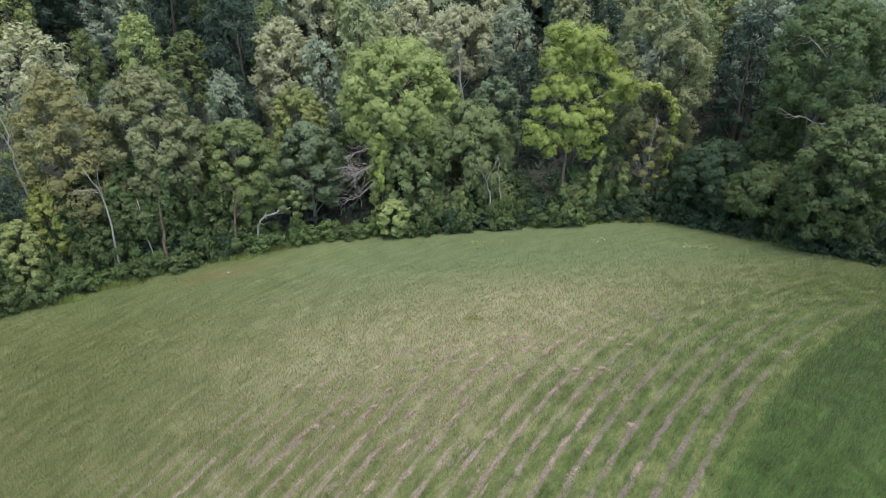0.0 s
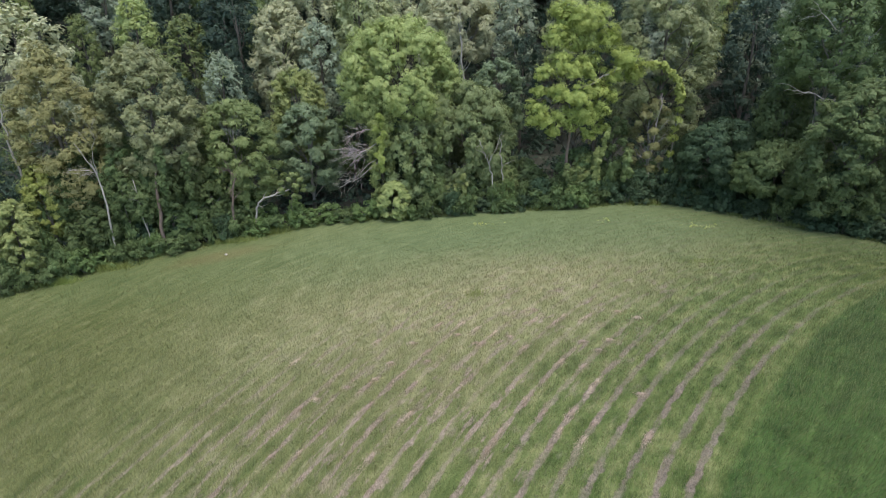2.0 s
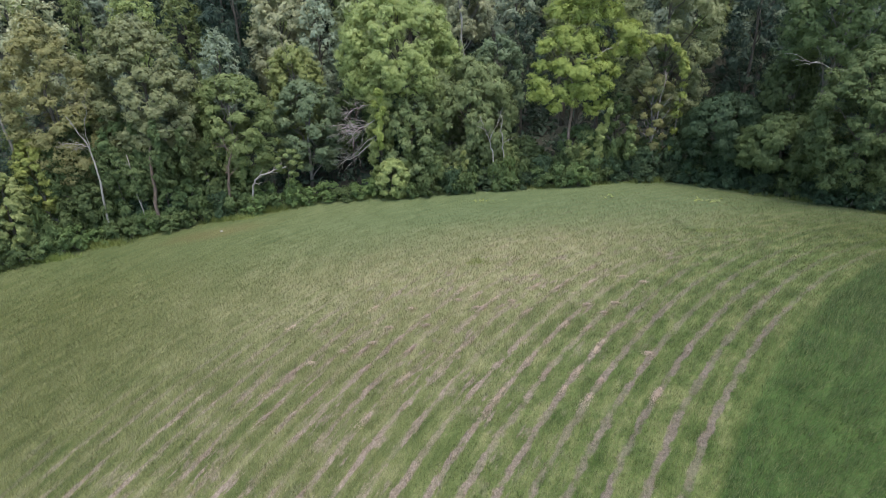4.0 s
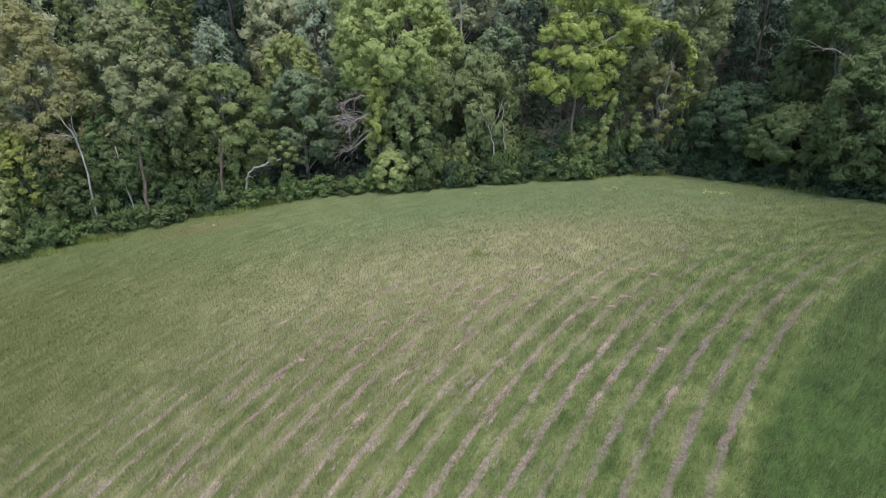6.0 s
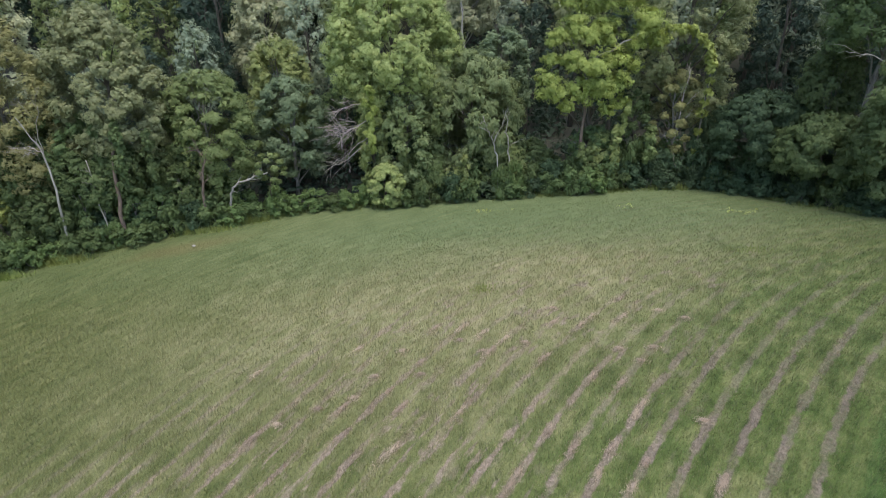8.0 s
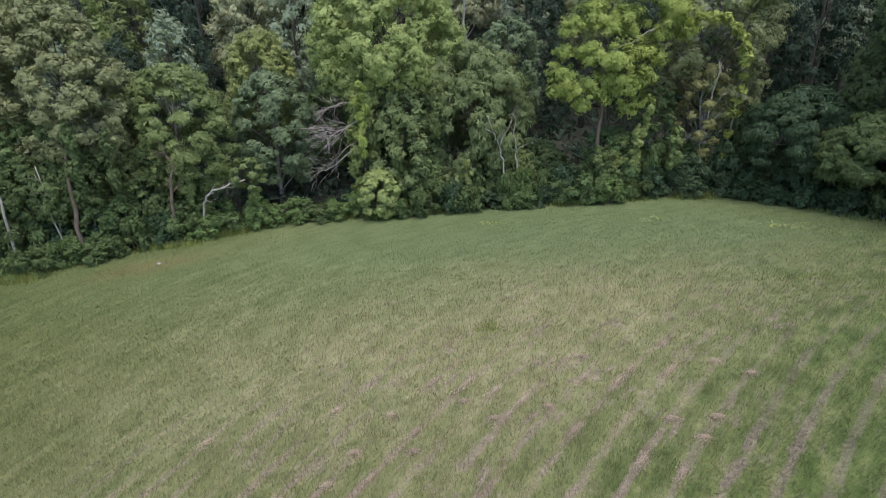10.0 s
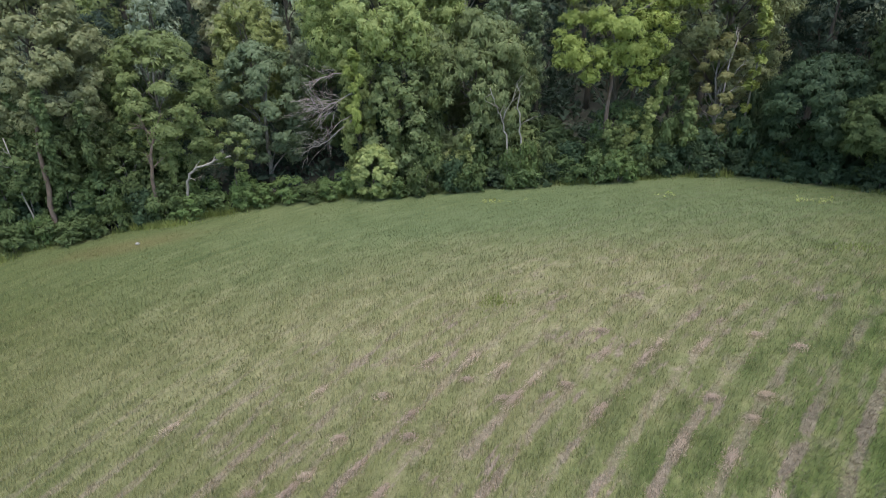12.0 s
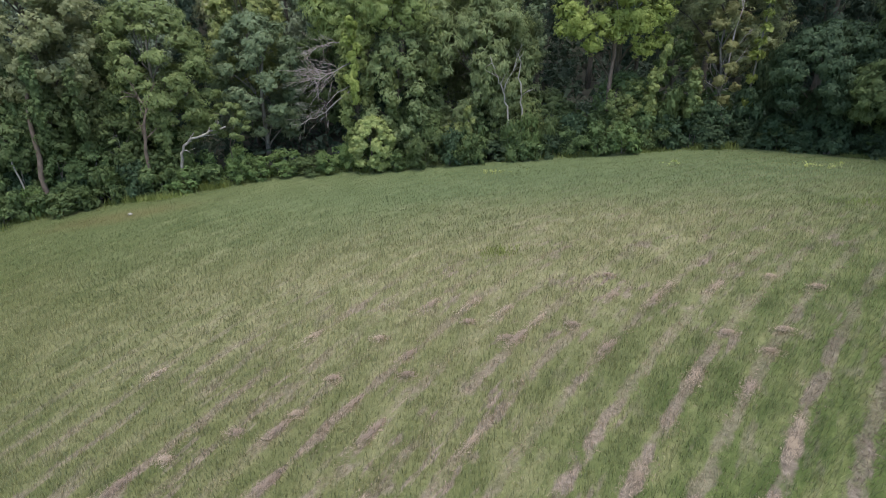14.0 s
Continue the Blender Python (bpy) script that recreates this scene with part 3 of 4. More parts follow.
def make_grass():
    rng = np.random.default_rng(11)

    def between(x, y, g):
        r, ph = row_phase(x, y)
        s = np.arctan2(y - ROW_C[1], x - ROW_C[0]) * 90
        whole = np.sin(s * 0.55 + r * 2.3) + np.sin(s * 0.23 - r * 1.1) > (r - 99) / 5
        thin = (r > MEADOW_R + 1) & (r < 107) & (y < 43 + 3 * np.sin(s)) & (ph > 0.62) & whole
        return in_view(x, y) & (~thin | (g.uniform(size=len(x)) < 0.06))
    def spread_out(x, y, g):
        return between(x, y, g) & (g.uniform(size=len(x)) < np.where(y < 20, np.clip((y + 12) / 32, 0, 1) ** 1.5, np.clip((34 / np.maximum(y, 1)) ** 2, 0.16, 1)))
    sward = blades(680000, (-74, 56), (-8, 83), 0.21, 0.013, rng, spread_out, lie=0.0, tuft=3)
    tall = blades(30000, (4, 46), (-6, 50), 0.42, 0.017, rng, lambda x, y, g: in_view(x, y) & (row_phase(x, y)[0] < MEADOW_R - 0.3))
    me = face_mesh("grass", np.concatenate([sward, tall]), GRASS)
    tagged(new("grass", me), "short green grass regrowing on the mown field", "grass", kind="stuff")

    def swath(x, y, g):
        r, ph = row_phase(x, y)
        return in_view(x, y) & (r > MEADOW_R + 1) & (r < 109) & (ph > 0.35 + 0.6 * g.uniform(size=len(x))) & (g.uniform(size=len(x)) < np.clip((50 - y) / 15, 0.1, 1))
    hay = blades(90000, (-26, 34), (18, 50), 0.16, 0.01, rng, swath, lie=0.85, along=True, tuft=4)
    reach = np.hypot(hay[:, 0, 0] - ROW_C[0], hay[:, 0, 1] - ROW_C[1]) + rng.normal(0, 1.6, len(hay))
    tagged(new("hay_straw", face_mesh("hay_straw", hay[reach > 92], STRAW)), "pale dry cut straw lying along the swath lines", "straw", kind="stuff")
    tagged(new("hay_straw", face_mesh("hay_straw", hay[reach <= 92], STRAW_OLD)), "brown weathered straw in swaths beside the unmown hay", "straw", kind="stuff")


make_grass()

# ---- trees of the wood's edge ----
T = make_tree
T(-49, 72.5, 19.6, 6.6, "tan", 1, "olive-brown tall tree with thin foliage at the wood's edge", bare=6, cone=0.3, lobes=60, lobe_size=(0.15, 0.24), count=51400)
T(-38.6, 75, 19.2, 7.4, "olive", 2, "broad rounded olive-green tree with brown trunk", bare=9.0, lobes=72, count=80000, cone=0.35, lobe_size=(0.13, 0.2), low=-0.9)
T(-28.9, 78.5, 12.1, 6.2, "green", 3, "light green tree with layered branches and twisted bare limbs", bare=3.5, flat=0.55, lobes=44, count=46000, low=-0.8, bark=BARK_GREY, limbs=14, droop=0.1)
T(-22.6, 89, 14.7, 5.0, "bright", 4, "fresh green rounded tree behind the edge", bare=6, lobes=34, count=33000)
T(-20.2, 84, 10.6, 5.4, "blue", 5, "blue-green tree with flat layered foliage", bare=2.5, flat=0.5, lobes=44, count=42000, limbs=12, bark=BARK_GREY)
T(-28, 105, 24.2, 6.3, "pale", 6, "tall pale olive tree standing deeper in the wood", bare=8, lobes=44, count=36700, size=0.27)
T(-6.4, 84, 22.1, 9.0, "bright", 7, "large domed yellow-green tree, the broadest at the field's edge", bare=10.5, low=-0.75, lobes=74, count=99200, lobe_size=(0.14, 0.21), limbs=14, ivy=True)
T(-9.0, 80, 12.8, 1.9, "bright", 31, "slender trunk wholly wrapped in yellow-green vine", bare=0.6, lobes=34, count=16000, lobe_size=(0.28, 0.45), limbs=4, droop=0.9)
T(-4.6, 80.5, 9, 4.6, "fresh", 32, "mid-green tree under the large domed crown", bare=1, lobes=36, count=20000)
T(3.35, 84, 13.3, 7.9, "fresh", 8, "dense mid-green tree with drooping compound leaves", bare=1.5, lobes=56, count=84500, droop=0.9, narrow=0.30, size=0.32, low=-1.0)
sycamore = T(2.9, 100, 25.7, 5.9, "pale", 9, "pale sycamore with white trunk above its neighbours", bare=17, lobes=40, count=33000, bark=BARK_PALE, size=0.25, limbs=12)
T(8.2, 92, 16, 4.8, "blue", 10, "grey-green tree half hidden behind its neighbours", bare=5, lobes=34, count=29400)
own = [(a - 18.8, b - 82, c + 4.8, r) for a, b, c, r in (
    (16.2, 80, 20.6, 2.8), (19.2, 79.4, 20.4, 2.6), (17.4, 80, 17.8, 3.0), (14.6, 79.6, 18.2, 2.0), (21.2, 80, 18.2, 2.2),
    (24.0, 79.4, 15.2, 2.2), (25.4, 79.8, 13.6, 1.7), (22.8, 79.6, 13.2, 1.5), (15.4, 78.8, 14.8, 2.1), (17.6, 78.6, 14.2, 2.0),
    (13.3, 78.8, 13.8, 1.5), (12.4, 78.6, 9.2, 1.6), (13.6, 78.4, 7.6, 1.7), (15.4, 78.4, 11.2, 1.9), (17.8, 78.0, 10.6, 2.2),
    (16.4, 78.2, 7.8, 2.0), (18.8, 78.2, 8.0, 2.0), (20.3, 78.6, 11.4, 1.9), (21.0, 78.6, 8.6, 1.8),
    (19.4, 80.4, 14.4, 2.2), (12.6, 78.6, 11.4, 1.2), (11.9, 78.4, 7.4, 1.0), (14.8, 78.2, 5.9, 1.1), (22.6, 78.8, 10.8, 1.2), (21.6, 79.0, 6.4, 1.3), (19.9, 78.4, 5.6, 1.2))]
lime_tree = T(18.8, 82, 23.2, 7.9, "lime", 11, "lime-green tree with open crown in separate clumps", own=own, count=57700, limbs=16)
T(19.6, 81.2, 4.4, 3.6, "ivy", 33, "green vine-covered thicket round the foot of the lime-green tree", bare=0.5, lobes=30, count=11000)
T(31.5, 86, 29.5, 8.0, "olive", 12, "tall grey-green tree hung with vines", bare=6, lobes=66, count=73500, lobe_size=(0.14, 0.22), ivy=True, limbs=14)
T(29.4, 81.5, 11.6, 2.9, "tan", 13, "thin tree choked with brown dead vines", bare=3, lobes=16, count=15400, bark=BARK_GREY, limbs=14)
T(24.6, 81.5, 9.0, 2.6, "ivy", 14, "slender grey-green young tree with bare stems", bare=2.5, lobes=18, count=13200, limbs=10)
T(37.4, 75.5, 9.7, 5.8, "shade", 15, "spreading tree with drooping fronds, shade in its dark green", bare=3.0, flat=0.45, low=-0.7, lobes=44, count=47700, droop=0.7, narrow=0.30, size=0.30)
T(42, 70, 8.2, 5.4, "ivy", 16, "green spreading tree with layered fronds", bare=2.6, flat=0.45, low=-0.7, lobes=44, count=47700, droop=0.7, narrow=0.30, size=0.32)
side_tree = T(46, 71, 27.2, 7.2, "ivy", 17, "tall green tree with pale crooked limbs", bare=16, lobes=40, count=46000, bark=BARK_GREY, limbs=16)
T(46.4, 63.4, 16.8, 6.4, "mid", 18, "leafy green tree close to the field corner", bare=2, lean=(-1.5, -3), lobes=60, count=64000, lobe_size=(0.14, 0.22), droop=0.6)
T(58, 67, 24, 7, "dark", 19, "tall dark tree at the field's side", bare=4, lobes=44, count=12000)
T(55, 52, 22, 6, "green", 20, "tall green tree at the field's side", bare=3, lobes=40, count=10000)
T(-52.2, 64.5, 2.4, 2.6, "bright", 21, "young yellow-green tree at the field's edge", bare=1.2, lobes=40, count=26000, lobe_size=(0.2, 0.32), droop=0.8)
T(-45.6, 69.5, -0.6, 3.2, "ivy", 22, "young green tree over the brambles", bare=1.5, lobes=24, count=22000)
T(-51.4, 69.5, 5.2, 2.6, "lime", 23, "yellow-green vine-clad broken tree", bare=3.5, lobes=36, count=20000, lobe_size=(0.18, 0.3), bark=BARK_PALE, droop=0.8)
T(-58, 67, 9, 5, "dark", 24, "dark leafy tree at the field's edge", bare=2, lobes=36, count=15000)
T(-7.2, 77.0, 0.5, 2.3, "bright", 25, "bright green small tree leaning over the field", bare=0.3, lobes=40, count=24000, droop=0.6, lobe_size=(0.2, 0.32))
T(-21.4, 76.4, 2.2, 2.1, "green", 34, "small grey-green tree with layered leaves over a bent trunk", bare=4.6, lobes=12, count=9000, flat=0.5, limbs=6, bark=BARK, trunk_r=0.06)
T(-33.5, 78.5, 8.5, 4.6, "ivy", 26, "mid-green tree between taller ones", bare=2, lobes=34, count=33000)
T(-43.8, 73.5, 9, 4.2, "ivy", 27, "mid-green tree with thin pale stems", bare=2.5, lobes=30, count=29400)
T(-14.6, 92, 8, 4.0, "ivy", 28, "dark green tree behind dead branches", bare=1.5, lobes=28, count=23800)
T(11.5, 82.5, 2.2, 3.6, "ivy", 29, "dark green tree under taller crowns", bare=1, lobes=30, count=29400)
T(-61, 76, 14, 5.5, "green", 30, "green tree at the end of the wood's edge", bare=4, lobes=36, count=15000)

YOUNG = {'mid': 'leafy green young tree in the shade of taller crowns', 'green': 'mid-green young tree filling the gap below taller crowns', 'ivy': 'dark green vine-hung young tree below taller crowns', 'bright': "yellow-green young tree hung with vines at the wood's edge"}
# ---- young growth below the tall crowns ----
for i, (x, y, top, R, sp) in enumerate((
        (-41.9, 71.0, 3.8, 2.3, "ivy"),
        (-36.9, 72.4, 4.6, 2.0, "mid"),
        (-39.9, 70.9, 2.6, 1.7, "mid"),
        (-39.6, 72.2, 2.8, 2.0, "ivy"),
        (-35.3, 75.5, 4.1, 2.8, "mid"),
        (-32.1, 75.0, 1.4, 2.2, "ivy"),
        (-47.6, 72.5, 6.9, 3.0, "ivy"),
        (-49.7, 70.5, 4.1, 2.2, "ivy"),
        (-28.0, 77.6, -0.5, 1.7, "ivy"),
        (-31.0, 78.0, 4.6, 2.6, "mid"),
        (-34.6, 73.8, -1.1, 2.0, "ivy"),
        (-36.9, 72.2, -1.5, 1.6, "ivy"),
        (-2.0, 81.0, 1.6, 2.4, "green"),
        (8.4, 81.0, 2.0, 2.8, "green"),
        (15.0, 81.5, -1.3, 2.3, "ivy"),
        (25.9, 82.0, 1.3, 2.2, "green"),
        (29.6, 82.0, 2.6, 2.0, "ivy"),
        (20.2, 80.3, 3.9, 1.7, "bright"),
        (43.9, 74.5, 15.1, 3.4, "ivy"),
        (6.0, 80.0, -1.6, 1.6, "ivy"),
        (1.8, 80.0, -0.5, 1.8, "bright"))):
    tall = top - gz(x, y)
    T(x, y, top, R, sp, 500 + i, YOUNG[sp], bare=0.2 * tall if tall < 9 else 0.45 * tall, lobes=int(12 + 2.2 * tall), count=int(1500 * R * math.sqrt(tall)),
      lobe_size=(0.24, 0.4), droop=0.7, limbs=5, squash=0.9, low=-1.0, name="young_tree", trunk_r=0.09, bark=BARK_GREY)

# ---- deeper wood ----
kinds = [("dark", 0.0, "deep-wood forest tree, shade in its dark green leaf"), ("green", 0.1, "mid-green forest tree in the deep wood"),
         ("haze", 0.0, "deep-wood forest tree, haze in its grey-green leaf"), ("pale", 0.1, "pale deep-wood forest tree, haze in its grey-green leaf"),
         ("olive", 0.25, "olive-green forest tree in the deep wood"), ("bright", 0.0, "fresh green forest tree in the deep wood")]
protos = []
for i, (sp, cone, text) in enumerate(kinds):
    rng = np.random.default_rng(100 + i)
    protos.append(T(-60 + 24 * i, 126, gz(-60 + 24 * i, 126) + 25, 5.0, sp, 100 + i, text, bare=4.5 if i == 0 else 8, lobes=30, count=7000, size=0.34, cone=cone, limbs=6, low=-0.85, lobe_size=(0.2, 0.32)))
    protos[-1]["group"] = "trees of the deep wood"
placed = [(-22.6, 89), (-28, 105), (2.9, 100), (8.2, 92), (31.5, 86)] + [(-60 + 24 * i, 126) for i in range(6)]
# Kind 0 among these also fills gaps with the shade-coloured leaf.
named = [(-65.5, 95, 23.6, 3), (-71.6, 120, 21.4, 1), (-57.7, 115, 24.8, 5), (-47.6, 112, 21.6, 1), (-35.4, 94, 16.6, 2),
         (-37.4, 110, 28.2, 0), (-14.8, 105, 28.1, 4), (-6.4, 118, 28.2, 3), (12.8, 110, 26.3, 2), (-44, 96, 13.5, 0), (-34, 97, 15, 0), (-24, 97, 14, 0), (-15, 98, 15, 0), (21.7, 106, 29, 4),
         (48, 94, 26, 0), (60, 92, 24, 0), (67, 101, 28, 2), (54, 103, 30, 2), (62, 80, 20, 0), (56, 84, 27, 0), (38, 104, 29, 2), (45, 110, 31, 1), (-52, 88, 12, 0), (-76, 84, 20, 1), (-21.3, 103, 20.9, 2), (-11.5, 112, 24.9, 4), (13.5, 102, 19, 0), (26, 98, 19, 0)]
rng = np.random.default_rng(77)


def put_proto(k, x, y, height):
    s = height / 25.0
    w = s * rng.uniform(0.85, 1.1)
    m = Matrix.LocRotScale((x, y, gz(x, y)), Euler((0, 0, rng.uniform(0, 6.28))), (w, w, s))
    copy_thing(protos[k], m)


for x, y, top, k in named:
    placed.append((x, y))
    put_proto(k, x, y, top - gz(x, y))
tries = 0
while tries < 6000 and len(placed) < 118:
    tries += 1
    x, y = rng.uniform(-125, 110), rng.uniform(84, 150)
    if abs(x) > 0.85 * y + 12 or float(inside_wood(np.array(x), np.array(y))) < 5.5:
        continue
    if 31 < x < 47 and y < 99 or 9 < x < 27 and y < 114 or -17 < x < -10 and y < 96:
        continue
    if min(math.hypot(x - a, y - b) for a, b in placed) < 6.9:
        continue
    placed.append((x, y))
    # Trees right of x = 14 mostly get the leaf with shade painted in.
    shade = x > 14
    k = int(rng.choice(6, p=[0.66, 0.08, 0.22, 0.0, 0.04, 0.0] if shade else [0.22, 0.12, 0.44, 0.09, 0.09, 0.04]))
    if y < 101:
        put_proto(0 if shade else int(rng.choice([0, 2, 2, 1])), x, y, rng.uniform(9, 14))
    elif y < 122 and not shade:
        put_proto(int(rng.choice([0, 2, 2, 1])), x, y, rng.uniform(14, 19))
    else:
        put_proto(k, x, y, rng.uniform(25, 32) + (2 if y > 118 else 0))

def make_far_wood():
    # Coloured near-black so that gaps between crowns read as forest shade.
    g = np.random.default_rng(55)
    x, y = g.uniform(-170, 170, 1300), g.uniform(142, 200, 1300)
    h = g.uniform(1, 22, 1300)
    L = np.stack([x, y, ground_z(x, y) + h, g.uniform(2, 4.2, 1300)], 1)
    tagged(new("far_wood", face_mesh("far_wood", leaves(L, 80000, 1.4, g), LEAF["dark"])), "wooded hillside far behind, forest shade in its leaf colour", "woods", kind="stuff")


make_far_wood()


def make_ground_cover():
    # Leafy cover added to darken the floor; canopy shade put into its colour.
    g = np.random.default_rng(56)
    x, y = g.uniform(-85, 80, 5200), g.uniform(66, 146, 5200)
    k = inside_wood(x, y) > 3.5
    x, y = x[k], y[k]
    L = np.stack([x, y, ground_z(x, y) + g.uniform(0.1, 1.3, len(x)), g.uniform(0.8, 1.7, len(x))], 1)
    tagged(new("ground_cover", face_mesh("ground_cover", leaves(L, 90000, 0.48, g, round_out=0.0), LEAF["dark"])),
           "leafy cover added on the forest floor, canopy shade in its colour", "undergrowth", kind="stuff")


make_ground_cover()

# ---- undergrowth along the field's edge ----


def make_bush(name, species, seed, R, H, count, label, size=0.225):
    rng = np.random.default_rng(seed)
    ob = tagged(new(name), label, "bush", "bushes along the wood's edge")
    L = [(rng.uniform(-1, 1) * R * 0.7, rng.uniform(-1, 1) * R * 0.7, H * rng.uniform(0.05, 0.78), R * rng.uniform(0.2, 0.42)) for _ in range(26)]
    for i in range(4):
        a, b, c, r = L[i]
        bm = bmesh.new()
        way = arc((rng.normal(0, .15), rng.normal(0, .15), -0.2), (a, b, c), 0.2, rng, 4)
        tube_bm(bm, way, taper(0.06, 0.015, len(way)), 5)
        part("stem", bm, BARK_GREY, ob)
    mesh_part("foliage", face_mesh("foliage", leaves(L, count, size, rng, round_out=0.15), LEAF[species]), ob)
    return ob


def along_edge(s):
    """A place on the field's edge and the way into the wood, s metres along it."""
    for (ax, ay), (bx, by) in zip(EDGE, EDGE[1:]):
        d = math.hypot(bx - ax, by - ay)
        if s <= d:
            ux, uy = (bx - ax) / d, (by - ay) / d
            return ax + ux * s, ay + uy * s, -uy, ux
        s -= d
    return None


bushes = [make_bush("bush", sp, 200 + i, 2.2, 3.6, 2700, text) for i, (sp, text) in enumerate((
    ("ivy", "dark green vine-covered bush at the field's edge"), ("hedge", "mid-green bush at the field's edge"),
    ("shade", "bramble thicket at the field's edge, shade in its leaf colour"), ("ivy", "leafy green bramble mound at the field's edge"),
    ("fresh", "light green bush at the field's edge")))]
for i, b in enumerate(bushes):
    px, py, nx_, ny_ = along_edge(8 + 5 * i)
    b.location = (px + nx_ * 2, py + ny_ * 2, gz(px + nx_ * 2, py + ny_ * 2))
s = 22.0
while True:
    spot = along_edge(s)
    if spot is None or spot[1] < 30 and s > 60:
        break
    px, py, ix, iy = spot
    low = -28 < px < -9
    for row, (off, hs) in enumerate(((1.0 if px > 20 else 0.15, 0.72 if low else 0.9), (2.7, 0.85 if low else 1.5), (5.4, 2.3))):
        if row == 2 and (low or rng.uniform() < 0.25 or 9 < px < 19) or row and -20 < px < -11:
            continue
        o = off + rng.uniform(-0.5, 0.6)
        x, y = px + ix * o + rng.uniform(-.5, .5), py + iy * o
        # Right of x = 26 most bushes take the leaf with shade put in.
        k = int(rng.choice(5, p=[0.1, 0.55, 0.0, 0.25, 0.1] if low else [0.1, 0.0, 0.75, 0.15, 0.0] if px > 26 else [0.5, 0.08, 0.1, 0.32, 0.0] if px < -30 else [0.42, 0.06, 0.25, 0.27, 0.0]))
        h = hs * rng.uniform(0.7, 1.3)
        w = rng.uniform(0.75, 1.1) * (0.8 + 0.2 * hs)
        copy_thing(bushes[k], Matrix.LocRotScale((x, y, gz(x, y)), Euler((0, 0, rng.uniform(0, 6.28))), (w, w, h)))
    s += rng.uniform(2.1, 2.8)

for k, x, y, w, h in ((1, 9.0, 77.5, 0.55, 1.5), (3, 7.4, 77.3, 0.6, 1.4), (0, 10.8, 78.3, 0.7, 1.3), (1, -38.6, 69.9, 0.6, 0.9), (3, -42.4, 67.9, 0.6, 1.0)):
    copy_thing(bushes[k], Matrix.LocRotScale((x, y, gz(x, y)), Euler((0, 0, 1.3 * x)), (w, w, h)))


def make_fringe():
    """Long uncut grass and weeds where field and wood meet."""
    g = np.random.default_rng(31)
    n = 26000
    s = g.uniform(15, 190, n)
    s = s[np.sin(s * 0.37) + np.sin(s * 0.91 + 1) + g.normal(0, 0.35, n) > 0.1]
    n = len(s)
    P = np.array([along_edge(v) or (0, 0, 0, 0) for v in s])
    off = g.normal(-0.1, 0.55, n) + 0.5 * np.sin(s * 0.7) * np.sin(s * 0.23)
    x, y = P[:, 0] + P[:, 2] * off, P[:, 1] + P[:, 3] * off
    z = ground_z(x, y)
    a = g.uniform(0, 6.28, n)
    h = g.uniform(0.25, 0.75, n) * (0.7 + 0.6 * (np.sin(s * 0.31) > 0.3))
    t = g.uniform(0.1, 0.6, n)
    w = 0.035
    b0 = np.stack([x - np.sin(a) * w, y + np.cos(a) * w, z - 0.02], -1)
    b1 = np.stack([x + np.sin(a) * w, y - np.cos(a) * w, z - 0.02], -1)
    tp = np.stack([x + np.cos(a) * h * t, y + np.sin(a) * h * t, z + h], -1)
    tagged(new("tall_grass", face_mesh("tall_grass", np.stack([b0, b1, tp], 1), FRINGE)), "long yellow-green uncut grass along the wood's edge", "grass", kind="stuff")


make_fringe()

# ---- bare stems and dead wood ----


def make_stem(name, pts, r0, r1, mat, label, twigs=0, seed=0, reach=1.2, down=0.0, push=1.035, rooted=True):
    rng = np.random.default_rng(seed)
    pts = [(x * push, y * push, 27 - (27 - z) * push) for x, y, z in pts]
    if rooted:
        pts[0] = (pts[0][0], pts[0][1], gz(pts[0][0], pts[0][1]) - 0.3)
    base = Vector(pts[0])
    ob = tagged(new(name), label, "dead tree")
    ob.location = base
    way = [Vector(p) - base for p in pts]
    fine = []
    for a, b in zip(way, way[1:]):
        fine += [a, a.lerp(b, 0.5) + Vector(rng.normal(0, 0.11, 3).tolist())]
    fine.append(way[-1])
    bm = bmesh.new()
    tube_bm(bm, fine, taper(r0, r1, len(fine)), 8)
    part("trunk", bm, mat, ob)
    for i in range(twigs):
        j = int(rng.integers(len(fine) // 3, len(fine)))
        d = (fine[j] - fine[max(0, j - 1)])
        d = d.normalized() if d.length > 1e-6 else Vector((0, 0, 1))
        end = fine[j] + (d * rng.uniform(0.3, 1.0) + Vector(rng.normal(0, 0.55, 3).tolist()) + Vector((0, 0, -down))) * reach
        bm = bmesh.new()
        tw = arc(fine[j], end, 0.1, rng, 5, 0.1)
        tube_bm(bm, tw, taper(max(r1 * 0.9, 0.03), 0.012, len(tw)), 5)
        branch = part("branch", bm, mat, ob)
        for q in (2, 3, 4):
            e2 = tw[q] + (end - fine[j]) * 0.35 + Vector(rng.normal(0, 0.22 * reach, 3).tolist())
            t2 = arc(tw[q], e2, 0.05, rng, 3, 0.1)
            bm = bmesh.new()
            tube_bm(bm, t2, taper(0.022, 0.009, len(t2)), 4)
            part("twig", bm, mat, branch)
    return ob


